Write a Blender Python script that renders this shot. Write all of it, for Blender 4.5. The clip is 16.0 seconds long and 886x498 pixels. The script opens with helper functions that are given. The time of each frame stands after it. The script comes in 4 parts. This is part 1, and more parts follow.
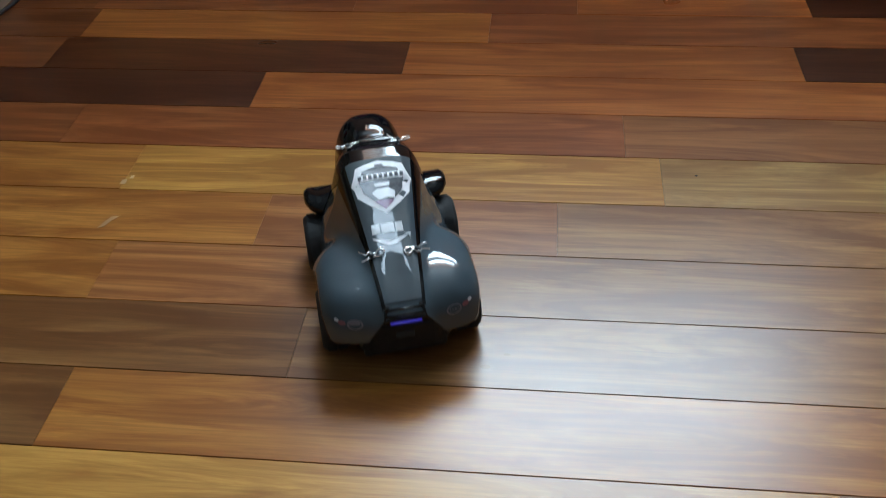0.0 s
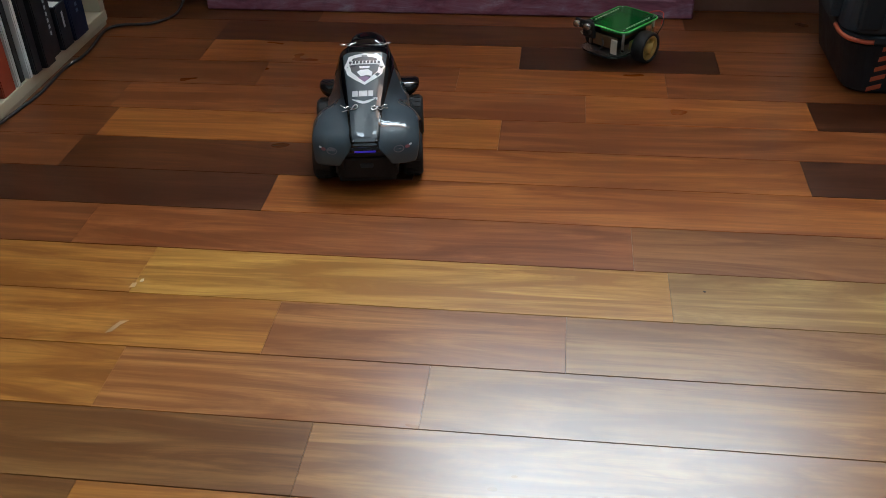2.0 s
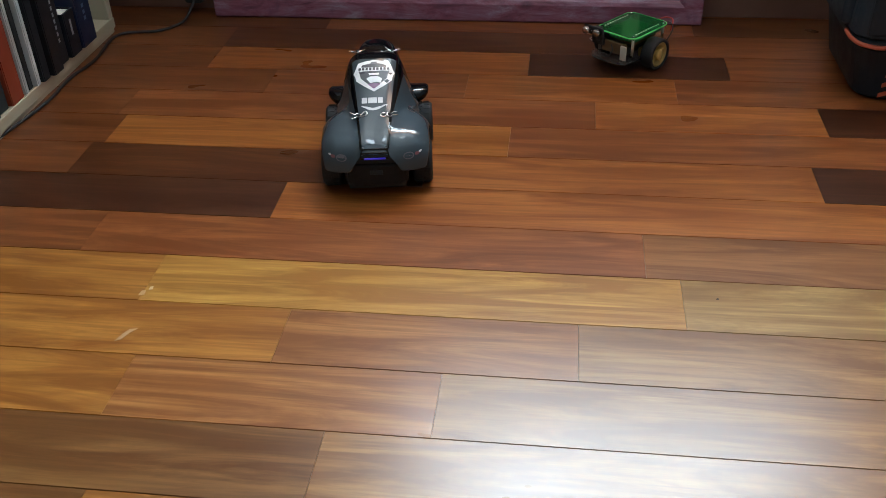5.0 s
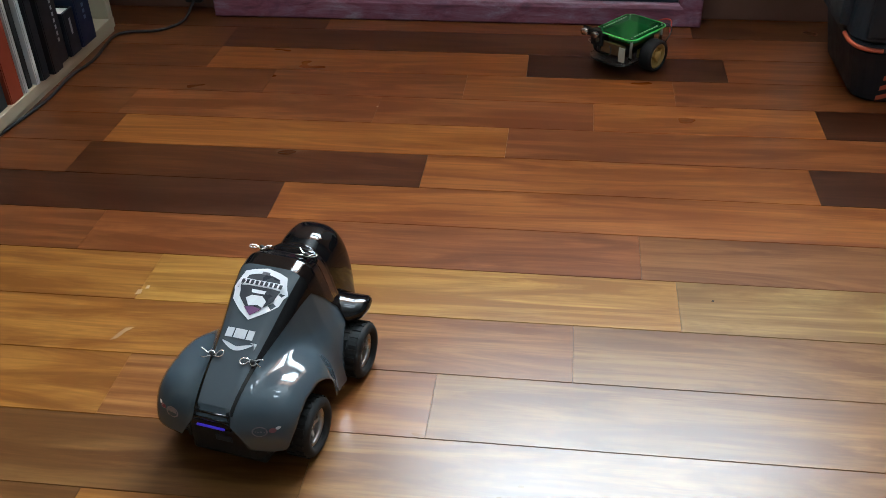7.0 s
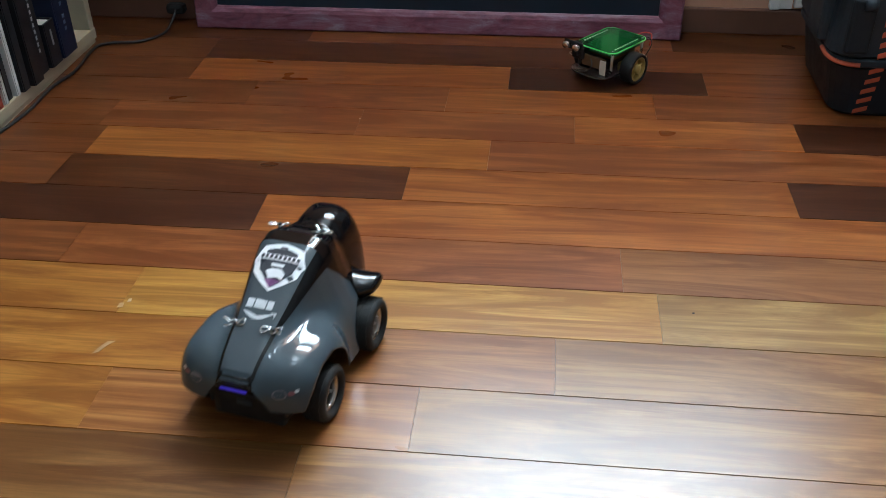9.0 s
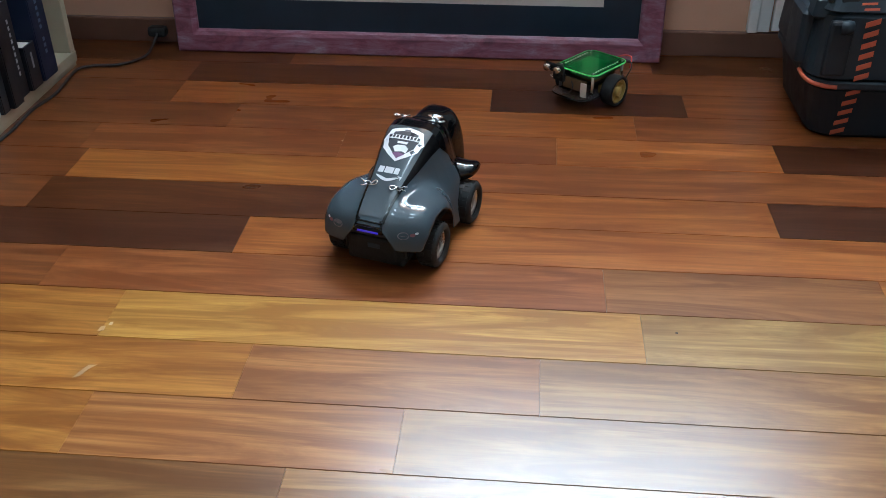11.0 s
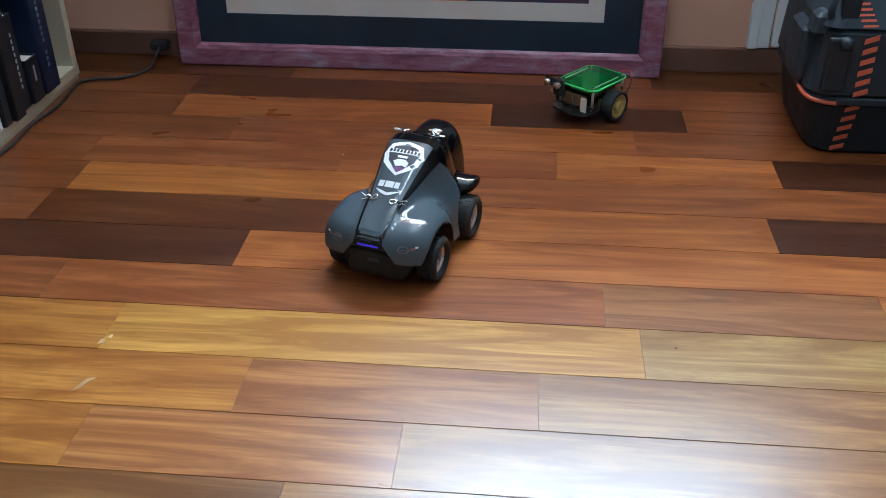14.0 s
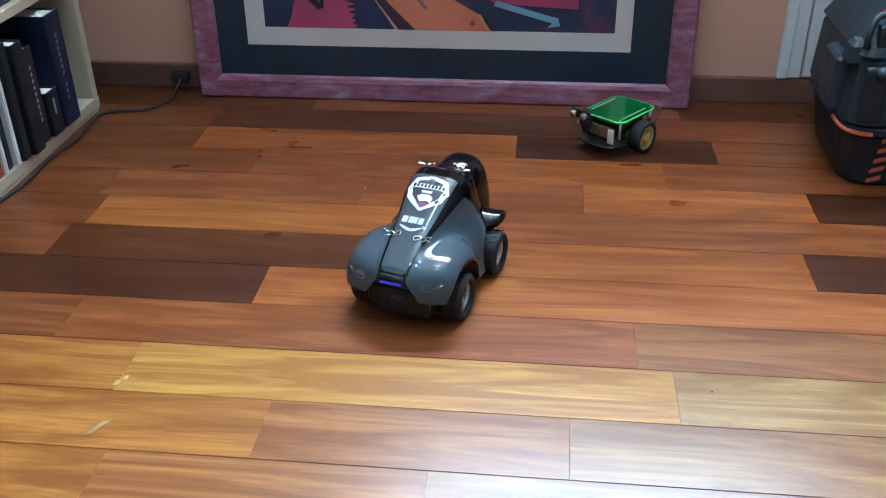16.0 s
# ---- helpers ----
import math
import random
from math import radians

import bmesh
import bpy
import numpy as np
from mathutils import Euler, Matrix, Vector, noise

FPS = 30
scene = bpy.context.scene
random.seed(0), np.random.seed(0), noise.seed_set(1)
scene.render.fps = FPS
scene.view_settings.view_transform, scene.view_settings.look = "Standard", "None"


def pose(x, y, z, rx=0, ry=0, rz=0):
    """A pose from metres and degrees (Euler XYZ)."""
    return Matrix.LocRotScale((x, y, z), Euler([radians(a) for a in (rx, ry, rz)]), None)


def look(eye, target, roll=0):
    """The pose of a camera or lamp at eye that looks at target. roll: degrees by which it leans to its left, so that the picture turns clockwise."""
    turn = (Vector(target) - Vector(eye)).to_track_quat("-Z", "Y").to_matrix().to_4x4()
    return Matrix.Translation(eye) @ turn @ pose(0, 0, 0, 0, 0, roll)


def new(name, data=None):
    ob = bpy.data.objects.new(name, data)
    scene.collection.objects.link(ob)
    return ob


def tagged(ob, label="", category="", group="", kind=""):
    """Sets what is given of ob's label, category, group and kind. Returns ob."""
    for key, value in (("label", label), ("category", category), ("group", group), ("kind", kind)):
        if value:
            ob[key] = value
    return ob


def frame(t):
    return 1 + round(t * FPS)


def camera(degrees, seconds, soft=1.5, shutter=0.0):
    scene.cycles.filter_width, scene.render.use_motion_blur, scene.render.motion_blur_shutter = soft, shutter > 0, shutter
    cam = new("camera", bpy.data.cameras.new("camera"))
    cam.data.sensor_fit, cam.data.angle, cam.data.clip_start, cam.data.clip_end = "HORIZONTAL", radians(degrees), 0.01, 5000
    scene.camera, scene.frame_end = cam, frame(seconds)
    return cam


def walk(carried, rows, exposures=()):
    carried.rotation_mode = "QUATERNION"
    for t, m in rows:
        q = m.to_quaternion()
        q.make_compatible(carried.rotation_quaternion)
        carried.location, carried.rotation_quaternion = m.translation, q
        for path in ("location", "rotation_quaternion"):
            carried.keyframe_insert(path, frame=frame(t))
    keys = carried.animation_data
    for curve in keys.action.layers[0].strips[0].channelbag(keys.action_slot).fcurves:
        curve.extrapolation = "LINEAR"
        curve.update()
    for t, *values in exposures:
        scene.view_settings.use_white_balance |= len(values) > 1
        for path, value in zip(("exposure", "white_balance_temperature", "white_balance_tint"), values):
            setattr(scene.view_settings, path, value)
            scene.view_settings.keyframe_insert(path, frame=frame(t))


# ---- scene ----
cam = camera(49.9, 16.0, soft=0.7, shutter=0.4)
PATH = [
    (0, (-0.158, -1.01, 0.76), (-0.364, 0.514, -0.518), -2.8),
    (0.5, (-0.163, -1.005, 0.767), (-0.394, 0.55, -0.469), -2.8),
    (1, (-0.168, -0.994, 0.781), (-0.41, 0.604, -0.397), -2.8),
    (1.5, (-0.167, -0.987, 0.793), (-0.4, 0.626, -0.365), -2.5),
    (2, (-0.168, -0.985, 0.797), (-0.386, 0.637, -0.352), -1.6),
    (2.5, (-0.169, -0.984, 0.794), (-0.397, 0.639, -0.352), -1.8),
    (3, (-0.167, -0.983, 0.796), (-0.391, 0.645, -0.344), -1.8),
    (3.5, (-0.165, -0.982, 0.792), (-0.394, 0.642, -0.351), -2.1),
    (4, (-0.178, -0.982, 0.794), (-0.402, 0.648, -0.343), -1.8),
    (6.5, (-0.173, -0.974, 0.79), (-0.408, 0.655, -0.346), -1.9),
    (7, (-0.17, -0.98, 0.794), (-0.401, 0.65, -0.342), -1.6),
    (7.5, (-0.174, -0.98, 0.794), (-0.386, 0.648, -0.348), -1.5),
    (8, (-0.174, -0.982, 0.794), (-0.383, 0.652, -0.34), -1.4),
    (8.5, (-0.17, -0.981, 0.795), (-0.376, 0.656, -0.337), -1.3),
    (9, (-0.171, -0.981, 0.801), (-0.365, 0.664, -0.32), -0.9),
    (11.5, (-0.175, -0.984, 0.8), (-0.329, 0.694, -0.276), -0.4),
    (12, (-0.17, -0.985, 0.801), (-0.331, 0.695, -0.272), -0.6),
    (12.5, (-0.175, -0.985, 0.8), (-0.331, 0.695, -0.273), -0.5),
    (13, (-0.174, -0.986, 0.801), (-0.332, 0.698, -0.266), -0.5),
    (13.5, (-0.173, -0.986, 0.798), (-0.343, 0.697, -0.269), -0.5),
    (14, (-0.173, -0.984, 0.803), (-0.332, 0.705, -0.256), -0.2),
    (14.5, (-0.174, -0.983, 0.804), (-0.325, 0.72, -0.234), -0.2),
    (15, (-0.168, -0.981, 0.806), (-0.317, 0.726, -0.225), -0.6),
    (15.5, (-0.175, -0.949, 0.801), (-0.359, 0.786, -0.175), -1.1),
    (16, (-0.185, -0.94, 0.794), (-0.388, 0.774, -0.217), -0.9),
]
walk(cam, [(t, look(eye, target, roll)) for t, eye, target, roll in PATH],
     [(0.0, -0.06, 5300, 2), (1.0, 0.06, 5450, 3), (2.5, 0.27, 5650, 4), (9.0, 0.54, 5450, 3), (12.5, 0.82, 5100, 2), (14.5, 0.92, 4950, 2), (16.0, 1.20, 4750, 1)])

# ---- light ----
PLANK = 0.11           # width of a floor board
WALL_Y = 1.112         # face of the wall behind the picture
CEIL = 2.88
ROOM = (-1.62, 2.1, -3.2, WALL_Y)   # x0, x1, y0, y1
WINDOW = (-0.66, 0.78, 1.34, 2.76)  # x0, x1, z0, z1 of the opening over the picture

world = bpy.data.worlds.new("world")
scene.world = world
world.use_nodes = True
sky = world.node_tree.nodes.new("ShaderNodeTexSky")
sky.sky_type, sky.sun_disc = "NISHITA", False
sky.sun_elevation, sky.sun_rotation = radians(40), radians(150)
world.node_tree.links.new(sky.outputs[0], world.node_tree.nodes["Background"].inputs[0])
world.node_tree.nodes["Background"].inputs[1].default_value = 0.1


def window_lamp(name, x0, x1, z0, z1, y, watts):
    """Sky light that enters by a window pane."""
    data = bpy.data.lights.new(name, "AREA")
    data.shape, data.size, data.size_y = "RECTANGLE", x1 - x0, z1 - z0
    data.energy, data.color = watts, (0.90, 0.97, 0.98)
    ob = new(name, data)
    a, z = (x0 + x1) / 2, (z0 + z1) / 2
    ob.matrix_world = look((a, y, z), (a, y - 1, z))
    return ob


zm = (WINDOW[2] + WINDOW[3]) / 2
window_lamp("sky_light", WINDOW[0] + 0.05, WINDOW[1] - 0.05, WINDOW[2] + 0.05, zm - 0.10, WALL_Y + 0.36, 88)
window_lamp("sky_light", WINDOW[0] + 0.05, WINDOW[1] - 0.05, zm + 0.10, WINDOW[3] - 0.05, WALL_Y + 0.36, 88)



# ---- materials ----
class Mat:
    """A small helper round a Principled node tree."""

    def __init__(self, name, color=(0.5, 0.5, 0.5), rough=0.5, metal=0.0, spec=0.5, coat=0.0, emit=None, power=0.0):
        self.m = bpy.data.materials.new(name)
        self.m.use_nodes = True
        self.t = self.m.node_tree
        self.p = self.t.nodes["Principled BSDF"]
        self.p.inputs["Base Color"].default_value = (*color, 1)
        self.p.inputs["Roughness"].default_value = rough
        self.p.inputs["Metallic"].default_value = metal
        self.p.inputs["Specular IOR Level"].default_value = spec
        self.p.inputs["Coat Weight"].default_value = coat
        self.p.inputs["Coat Roughness"].default_value = 0.04
        if emit:
            self.p.inputs["Emission Color"].default_value = (*emit, 1)
            self.p.inputs["Emission Strength"].default_value = power

    def node(self, kind, **values):
        n = self.t.nodes.new("ShaderNode" + kind)
        for k, v in values.items():
            n.inputs[k.replace("_", " ")].default_value = v
        return n

    def link(self, a, b):
        self.t.links.new(a, b)

    def coords(self, scale, world=False):
        src = self.node("NewGeometry").outputs["Position"] if world else self.node("TexCoord").outputs["Object"]
        m = self.node("Mapping")
        m.inputs["Scale"].default_value = scale
        self.link(src, m.inputs["Vector"])
        return m.outputs[0]

    def noise(self, vec, scale, detail=4.0, rough=0.55, distortion=0.0):
        n = self.node("TexNoise", Scale=scale, Detail=detail, Roughness=rough, Distortion=distortion)
        self.link(vec, n.inputs["Vector"])
        return n.outputs["Fac"]

    def ramp(self, fac, stops):
        r = self.node("ValToRGB")
        while len(r.color_ramp.elements) < len(stops):
            r.color_ramp.elements.new(0.5)
        for e, (pos, col) in zip(r.color_ramp.elements, stops):
            e.position = pos
            e.color = (*col, 1) if len(col) == 3 else col
        self.link(fac, r.inputs[0])
        return r.outputs[0]

    def mix(self, fac, a, b, blend="MIX"):
        n = self.t.nodes.new("ShaderNodeMix")
        n.data_type, n.blend_type = "RGBA", blend
        for sock, v in ((n.inputs[0], fac), (n.inputs[6], a), (n.inputs[7], b)):
            if hasattr(v, "is_linked"):
                self.link(v, sock)
            elif isinstance(v, (int, float)):
                sock.default_value = v
            else:
                sock.default_value = (*v, 1)
        return n.outputs[2]

    def span(self, fac, a, b, lo=0.0, hi=1.0):
        n = self.node("MapRange")
        for k, v in ((1, lo), (2, hi), (3, a), (4, b)):
            n.inputs[k].default_value = v
        self.link(fac, n.inputs[0])
        return n.outputs[0]

    def bump(self, fac, strength, distance=0.001):
        b = self.node("Bump", Strength=strength, Distance=distance)
        self.link(fac, b.inputs["Height"])
        self.link(b.outputs[0], self.p.inputs["Normal"])

    def base(self, sock):
        self.link(sock, self.p.inputs["Base Color"])

    def roughness(self, sock):
        self.link(sock, self.p.inputs["Roughness"])


def worn(name, color, rough, scale=40.0, amount=0.25, bump=0.1, **kw):
    """A plain surface with soft blotches and a fine grain."""
    m = Mat(name, color, rough, **kw)
    vec = m.coords((1, 1, 1), True)
    big, fine = m.noise(vec, scale * 0.25, 3), m.noise(vec, scale * 6, 2)
    dark = tuple(c * (1 - amount) for c in color)
    light = tuple(min(1, c * (1 + amount)) for c in color)
    m.base(m.ramp(big, [(0.3, dark), (0.7, light)]))
    m.roughness(m.span(m.noise(vec, scale, 4), max(0.03, rough - 0.07), min(1, rough + 0.09), 0.3, 0.7))
    if bump:
        m.bump(fine, bump, 0.0006)
    return m.m


def wood_floor():
    """Varnished hardwood board, tinted board by board by the object's colour."""
    m = Mat("hardwood", (0.2, 0.08, 0.04), 0.3, spec=0.48)
    info = m.node("ObjectInfo")
    shift = m.node("CombineXYZ")
    m.link(m.span(info.outputs["Random"], 0, 40), shift.inputs[0])
    m.link(m.span(info.outputs["Random"], 0, 17), shift.inputs[1])
    m.link(m.span(info.outputs["Random"], 0, 9), shift.inputs[2])
    pos = m.node("NewGeometry").outputs["Position"]
    add = m.t.nodes.new("ShaderNodeVectorMath")
    m.link(pos, add.inputs[0])
    m.link(shift.outputs[0], add.inputs[1])

    def mapped(s):
        n = m.node("Mapping")
        n.inputs["Scale"].default_value = s
        m.link(add.outputs[0], n.inputs["Vector"])
        return n.outputs[0]

    bands = m.noise(mapped((2.4, 21, 1)), 1.0, 5, 0.62, 1.7)
    streak = m.noise(mapped((5, 190, 1)), 1.0, 3, 0.6)
    pores = m.noise(mapped((60, 380, 1)), 1.0, 2, 0.5)
    blotch = m.noise(mapped((5, 9, 1)), 1.0, 3)
    # growth rings, cut at a slant
    rings = m.t.nodes.new("ShaderNodeMath")
    rings.operation = "MULTIPLY"
    rings.inputs[1].default_value = 46.0
    m.link(m.noise(mapped((1.5, 8.5, 1)), 1.0, 1.5, 0.4, 0.6), rings.inputs[0])
    wave = m.t.nodes.new("ShaderNodeMath")
    wave.operation = "SINE"
    m.link(rings.outputs[0], wave.inputs[0])
    tint = info.outputs["Color"]
    c = m.mix(m.span(bands, 0, 1, 0.40, 0.60), m.mix(1.0, tint, (0.62, 0.48, 0.38), "MULTIPLY"),
              m.mix(1.0, tint, (1.2, 1.22, 1.22), "MULTIPLY"))
    c = m.mix(m.span(streak, 0.0, 0.6, 0.42, 0.72), c, m.mix(1.0, tint, (0.5, 0.4, 0.35), "MULTIPLY"))
    c = m.mix(m.span(blotch, 0.0, 0.45, 0.45, 0.8), c, m.mix(1.0, tint, (0.75, 0.62, 0.5), "MULTIPLY"))
    c = m.mix(m.span(wave.outputs[0], 0.0, 0.30, -0.5, 1.0), c, m.mix(1.0, tint, (0.62, 0.5, 0.44), "MULTIPLY"))
    c = m.mix(m.span(pores, 0.0, 0.16, 0.45, 0.75), c, m.mix(1.0, tint, (0.6, 0.5, 0.45), "MULTIPLY"))
    m.base(c)
    m.roughness(m.span(m.noise(mapped((7, 11, 1)), 1.0, 2, 0.5), 0.26, 0.33, 0.1, 0.9))
    b = m.mix(0.35, streak, m.noise(m.coords((1, 1, 1), True), 14, 2))
    m.bump(b, 0.07, 0.0008)
    return m.m


def distressed_frame():
    """Rubbed red-violet paint over wood."""
    m = Mat("rubbed_paint", (0.3, 0.1, 0.13), 0.42)
    vec = m.coords((7, 30, 30), True)
    n1, n2 = m.noise(vec, 1.4, 6, 0.7, 0.6), m.noise(m.coords((1, 1, 1), True), 26, 5, 0.7)
    c = m.ramp(n1, [(0.30, (0.10, 0.035, 0.055)), (0.46, (0.24, 0.075, 0.115)), (0.58, (0.29, 0.15, 0.21)), (0.74, (0.42, 0.35, 0.41))])
    m.base(m.mix(m.span(n2, 0, 0.8, 0.55, 0.75), c, (0.13, 0.05, 0.09)))
    m.bump(n1, 0.3, 0.001)
    return m.m


WOOD = wood_floor()
GAP = worn("joint_dirt", (0.06, 0.03, 0.02), 0.8)
# for the unseen walls: colour darkened to hold back bounce light
DARK_PLASTER = worn("dark_plaster", (0.17, 0.165, 0.16), 0.85, 9, 0.05, 0.15)
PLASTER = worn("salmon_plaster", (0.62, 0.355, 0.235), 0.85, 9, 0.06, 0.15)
CEILING = worn("ceiling_paint", (0.55, 0.55, 0.53), 0.9, 6, 0.03)
SKIRT = worn("stained_skirting", (0.15, 0.07, 0.045), 0.45, 20, 0.25)
WHITE = worn("white_paint", (0.74, 0.74, 0.72), 0.45, 12, 0.05, 0.05)
CREAM = worn("cream_laminate", (0.47, 0.41, 0.29), 0.5, 14, 0.08, 0.05)
FRAME = distressed_frame()
# black mat; its blue tint stands in for a reflection in picture glass
MAT_BLACK = worn("dark_mat_board", (0.012, 0.024, 0.042), 0.38, 30, 0.2)
MAT_CREAM = worn("cream_mat_board", (0.62, 0.55, 0.50), 0.8, 30, 0.05)
GREY = worn("grey_shell_paint", (0.038, 0.055, 0.068), 0.75, 30, 0.05, 0.0, coat=1.0, spec=0.25)
BLACKGLOSS = worn("black_gloss", (0.003, 0.003, 0.0035), 0.07, 30, 0.1, 0.0, coat=0.0)
PANEL = worn("grey_panel", (0.046, 0.058, 0.068), 0.75, 30, 0.05, 0.0, coat=1.0, spec=0.25)
RUBBER = worn("tyre_rubber", (0.008, 0.008, 0.008), 0.7, 60, 0.3, 0.2)
BLACK = worn("black_plastic", (0.012, 0.013, 0.014), 0.5, 50, 0.2, 0.1)
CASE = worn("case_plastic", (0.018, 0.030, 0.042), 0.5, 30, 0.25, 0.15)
# CASE at half its value, for the tub, the latch and the handle hollow
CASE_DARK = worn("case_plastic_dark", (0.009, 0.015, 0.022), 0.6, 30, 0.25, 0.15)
ORANGE = worn("orange_print", (0.62, 0.13, 0.06), 0.5, 30, 0.12)
STEEL = worn("rim_metal", (0.55, 0.53, 0.5), 0.28, 40, 0.1, 0.0, metal=1.0)
CHROME = worn("wire_chrome", (0.9, 0.9, 0.9), 0.22, 40, 0.05, 0.0, metal=1.0)
PRINT = worn("grey_print", (0.55, 0.56, 0.58), 0.3, 60, 0.1, 0.0, coat=0.6)
STICKER = worn("sticker_white", (0.78, 0.78, 0.8), 0.25, 60, 0.04, 0.0, coat=0.6)
INK = worn("sticker_ink", (0.03, 0.03, 0.04), 0.3, 60, 0.1, 0.0, coat=0.6)
PURPLE = worn("sticker_purple", (0.16, 0.06, 0.16), 0.3, 60, 0.2, 0.0, coat=0.6)
DECAL = worn("faint_decal", (0.12, 0.11, 0.125), 0.3, 60, 0.2, 0.0, coat=0.6)
DECAL_RED = worn("faint_red_decal", (0.17, 0.05, 0.06), 0.3, 60, 0.2, 0.0, coat=0.6)
GLOW = Mat("blue_led", (0.05, 0.03, 0.3), 0.3, emit=(0.07, 0.03, 1.0), power=0.16).m
YELLOW = worn("yellow_hub", (0.52, 0.36, 0.1), 0.45, 40, 0.15)
BOARD = worn("copper_board", (0.13, 0.07, 0.03), 0.5, 60, 0.3)
TAPE = worn("white_tape", (0.6, 0.56, 0.48), 0.6, 60, 0.1)
PAPER = worn("page_paper", (0.72, 0.69, 0.62), 0.8, 90, 0.08)
CABLE = worn("cable_sheath", (0.02, 0.018, 0.018), 0.5, 60, 0.2)


def clear(name, color, rough=0.05, ior=1.45, alpha=0.35):
    """Tinted clear acrylic."""
    m = Mat(name, color, rough)
    m.p.inputs["Transmission Weight"].default_value = 1 - alpha
    m.p.inputs["IOR"].default_value = ior
    return m.m


ACRYLIC = clear("clear_acrylic", (0.92, 0.94, 0.94), 0.04, 1.2, 0.02)
GREEN = clear("green_acrylic", (0.10, 0.62, 0.16), 0.08, 1.3, 0.12)
# light gathered in the acrylic's rim, painted as a bright opaque green
EDGE_LIGHT = worn("green_edge_light", (0.25, 0.9, 0.25), 0.3, 40, 0.05, 0.0)


# ---- mesh helpers ----
def finish(bm, smooth=False):
    bmesh.ops.recalc_face_normals(bm, faces=bm.faces[:])
    for f in bm.faces:
        f.smooth = smooth
    return bm


def mesh_of(name, bm, material):
    me = bpy.data.meshes.new(name)
    bm.to_mesh(me)
    bm.free()
    for m in material if isinstance(material, (list, tuple)) else [material]:
        me.materials.append(m)
    return me


def part(name, bm, material, parent=None, label="", at=None):
    ob = new(name, mesh_of(name, bm, material))
    if parent is not None:
        ob.parent = parent
    if at is not None:
        ob.matrix_basis = at
    if label:
        tagged(ob, label)
    return ob


def thing(name, label, category, m=None, group="", kind=""):
    ob = new(name)
    ob.empty_display_size = 0.05
    if m is not None:
        ob.matrix_basis = m
    return tagged(ob, label, category, group, kind)


def box(x0, x1, y0, y1, z0, z1, bevel=0.0, segments=2, bm=None):
    own = bm is None
    bm = bm or bmesh.new()
    made = bmesh.ops.create_cube(bm, size=1.0)["verts"]
    for v in made:
        v.co = Vector((x0 + (v.co.x + 0.5) * (x1 - x0), y0 + (v.co.y + 0.5) * (y1 - y0), z0 + (v.co.z + 0.5) * (z1 - z0)))
    if bevel:
        edges = list({e for v in made for e in v.link_edges})
        bmesh.ops.bevel(bm, geom=edges, offset=bevel, segments=segments, affect="EDGES", profile=0.5)
    return finish(bm) if own else bm


def prism(outline, z0, z1, bevel=0.0, segments=2, m=None):
    """A flat outline in x and y, raised from z0 to z1."""
    bm = bmesh.new()
    low = [bm.verts.new((x, y, z0)) for x, y in outline]
    top = [bm.verts.new((x, y, z1)) for x, y in outline]
    n = len(outline)
    bm.faces.new(low[::-1])
    bm.faces.new(top)
    for i in range(n):
        bm.faces.new((low[i], low[(i + 1) % n], top[(i + 1) % n], top[i]))
    if bevel:
        bmesh.ops.bevel(bm, geom=bm.edges[:], offset=bevel, segments=segments, affect="EDGES", profile=0.5)
    if m is not None:
        bm.transform(m)
    return finish(bm)


def lathe(profile, steps=40, m=None, smooth=True):
    """A profile of (radius, along) turned about the x axis."""
    bm = bmesh.new()
    rings = []
    for r, a in profile:
        if r < 1e-6:
            rings.append([bm.verts.new((a, 0, 0))])
        else:
            rings.append([bm.verts.new((a, r * math.cos(2 * math.pi * i / steps), r * math.sin(2 * math.pi * i / steps))) for i in range(steps)])
    for A, B in zip(rings, rings[1:]):
        for i in range(steps):
            j = (i + 1) % steps
            if len(A) == 1 and len(B) > 1:
                bm.faces.new((A[0], B[i], B[j]))
            elif len(B) == 1 and len(A) > 1:
                bm.faces.new((A[i], A[j], B[0]))
            elif len(A) > 1:
                bm.faces.new((A[i], A[j], B[j], B[i]))
    if m is not None:
        bm.transform(m)
    return finish(bm, smooth)


def tube(points, radius, sides=8, bm=None):
    """A round wire along points."""
    own = bm is None
    bm = bm or bmesh.new()
    pts = [Vector(p) for p in points]
    rings, side = [], None
    for i, p in enumerate(pts):
        d = (pts[min(i + 1, len(pts) - 1)] - pts[max(i - 1, 0)]).normalized()
        if side is None:
            side = d.orthogonal().normalized()
        side = (side - d * side.dot(d)).normalized()
        up = d.cross(side)
        rings.append([bm.verts.new(p + radius * (math.cos(2 * math.pi * k / sides) * side + math.sin(2 * math.pi * k / sides) * up)) for k in range(sides)])
    for A, B in zip(rings, rings[1:]):
        for k in range(sides):
            bm.faces.new((A[k], A[(k + 1) % sides], B[(k + 1) % sides], B[k]))
    bm.faces.new(rings[0][::-1])
    bm.faces.new(rings[-1])
    return finish(bm, True) if own else bm


def rounded(w, d, r, n=5):
    """The outline of a rounded rectangle round the origin."""
    out = []
    for cx, cy, a in ((w / 2 - r, d / 2 - r, 0), (-w / 2 + r, d / 2 - r, 90), (-w / 2 + r, -d / 2 + r, 180), (w / 2 - r, -d / 2 + r, 270)):
        for i in range(n + 1):
            t = radians(a + 90 * i / n)
            out.append((cx + r * math.cos(t), cy + r * math.sin(t)))
    return out


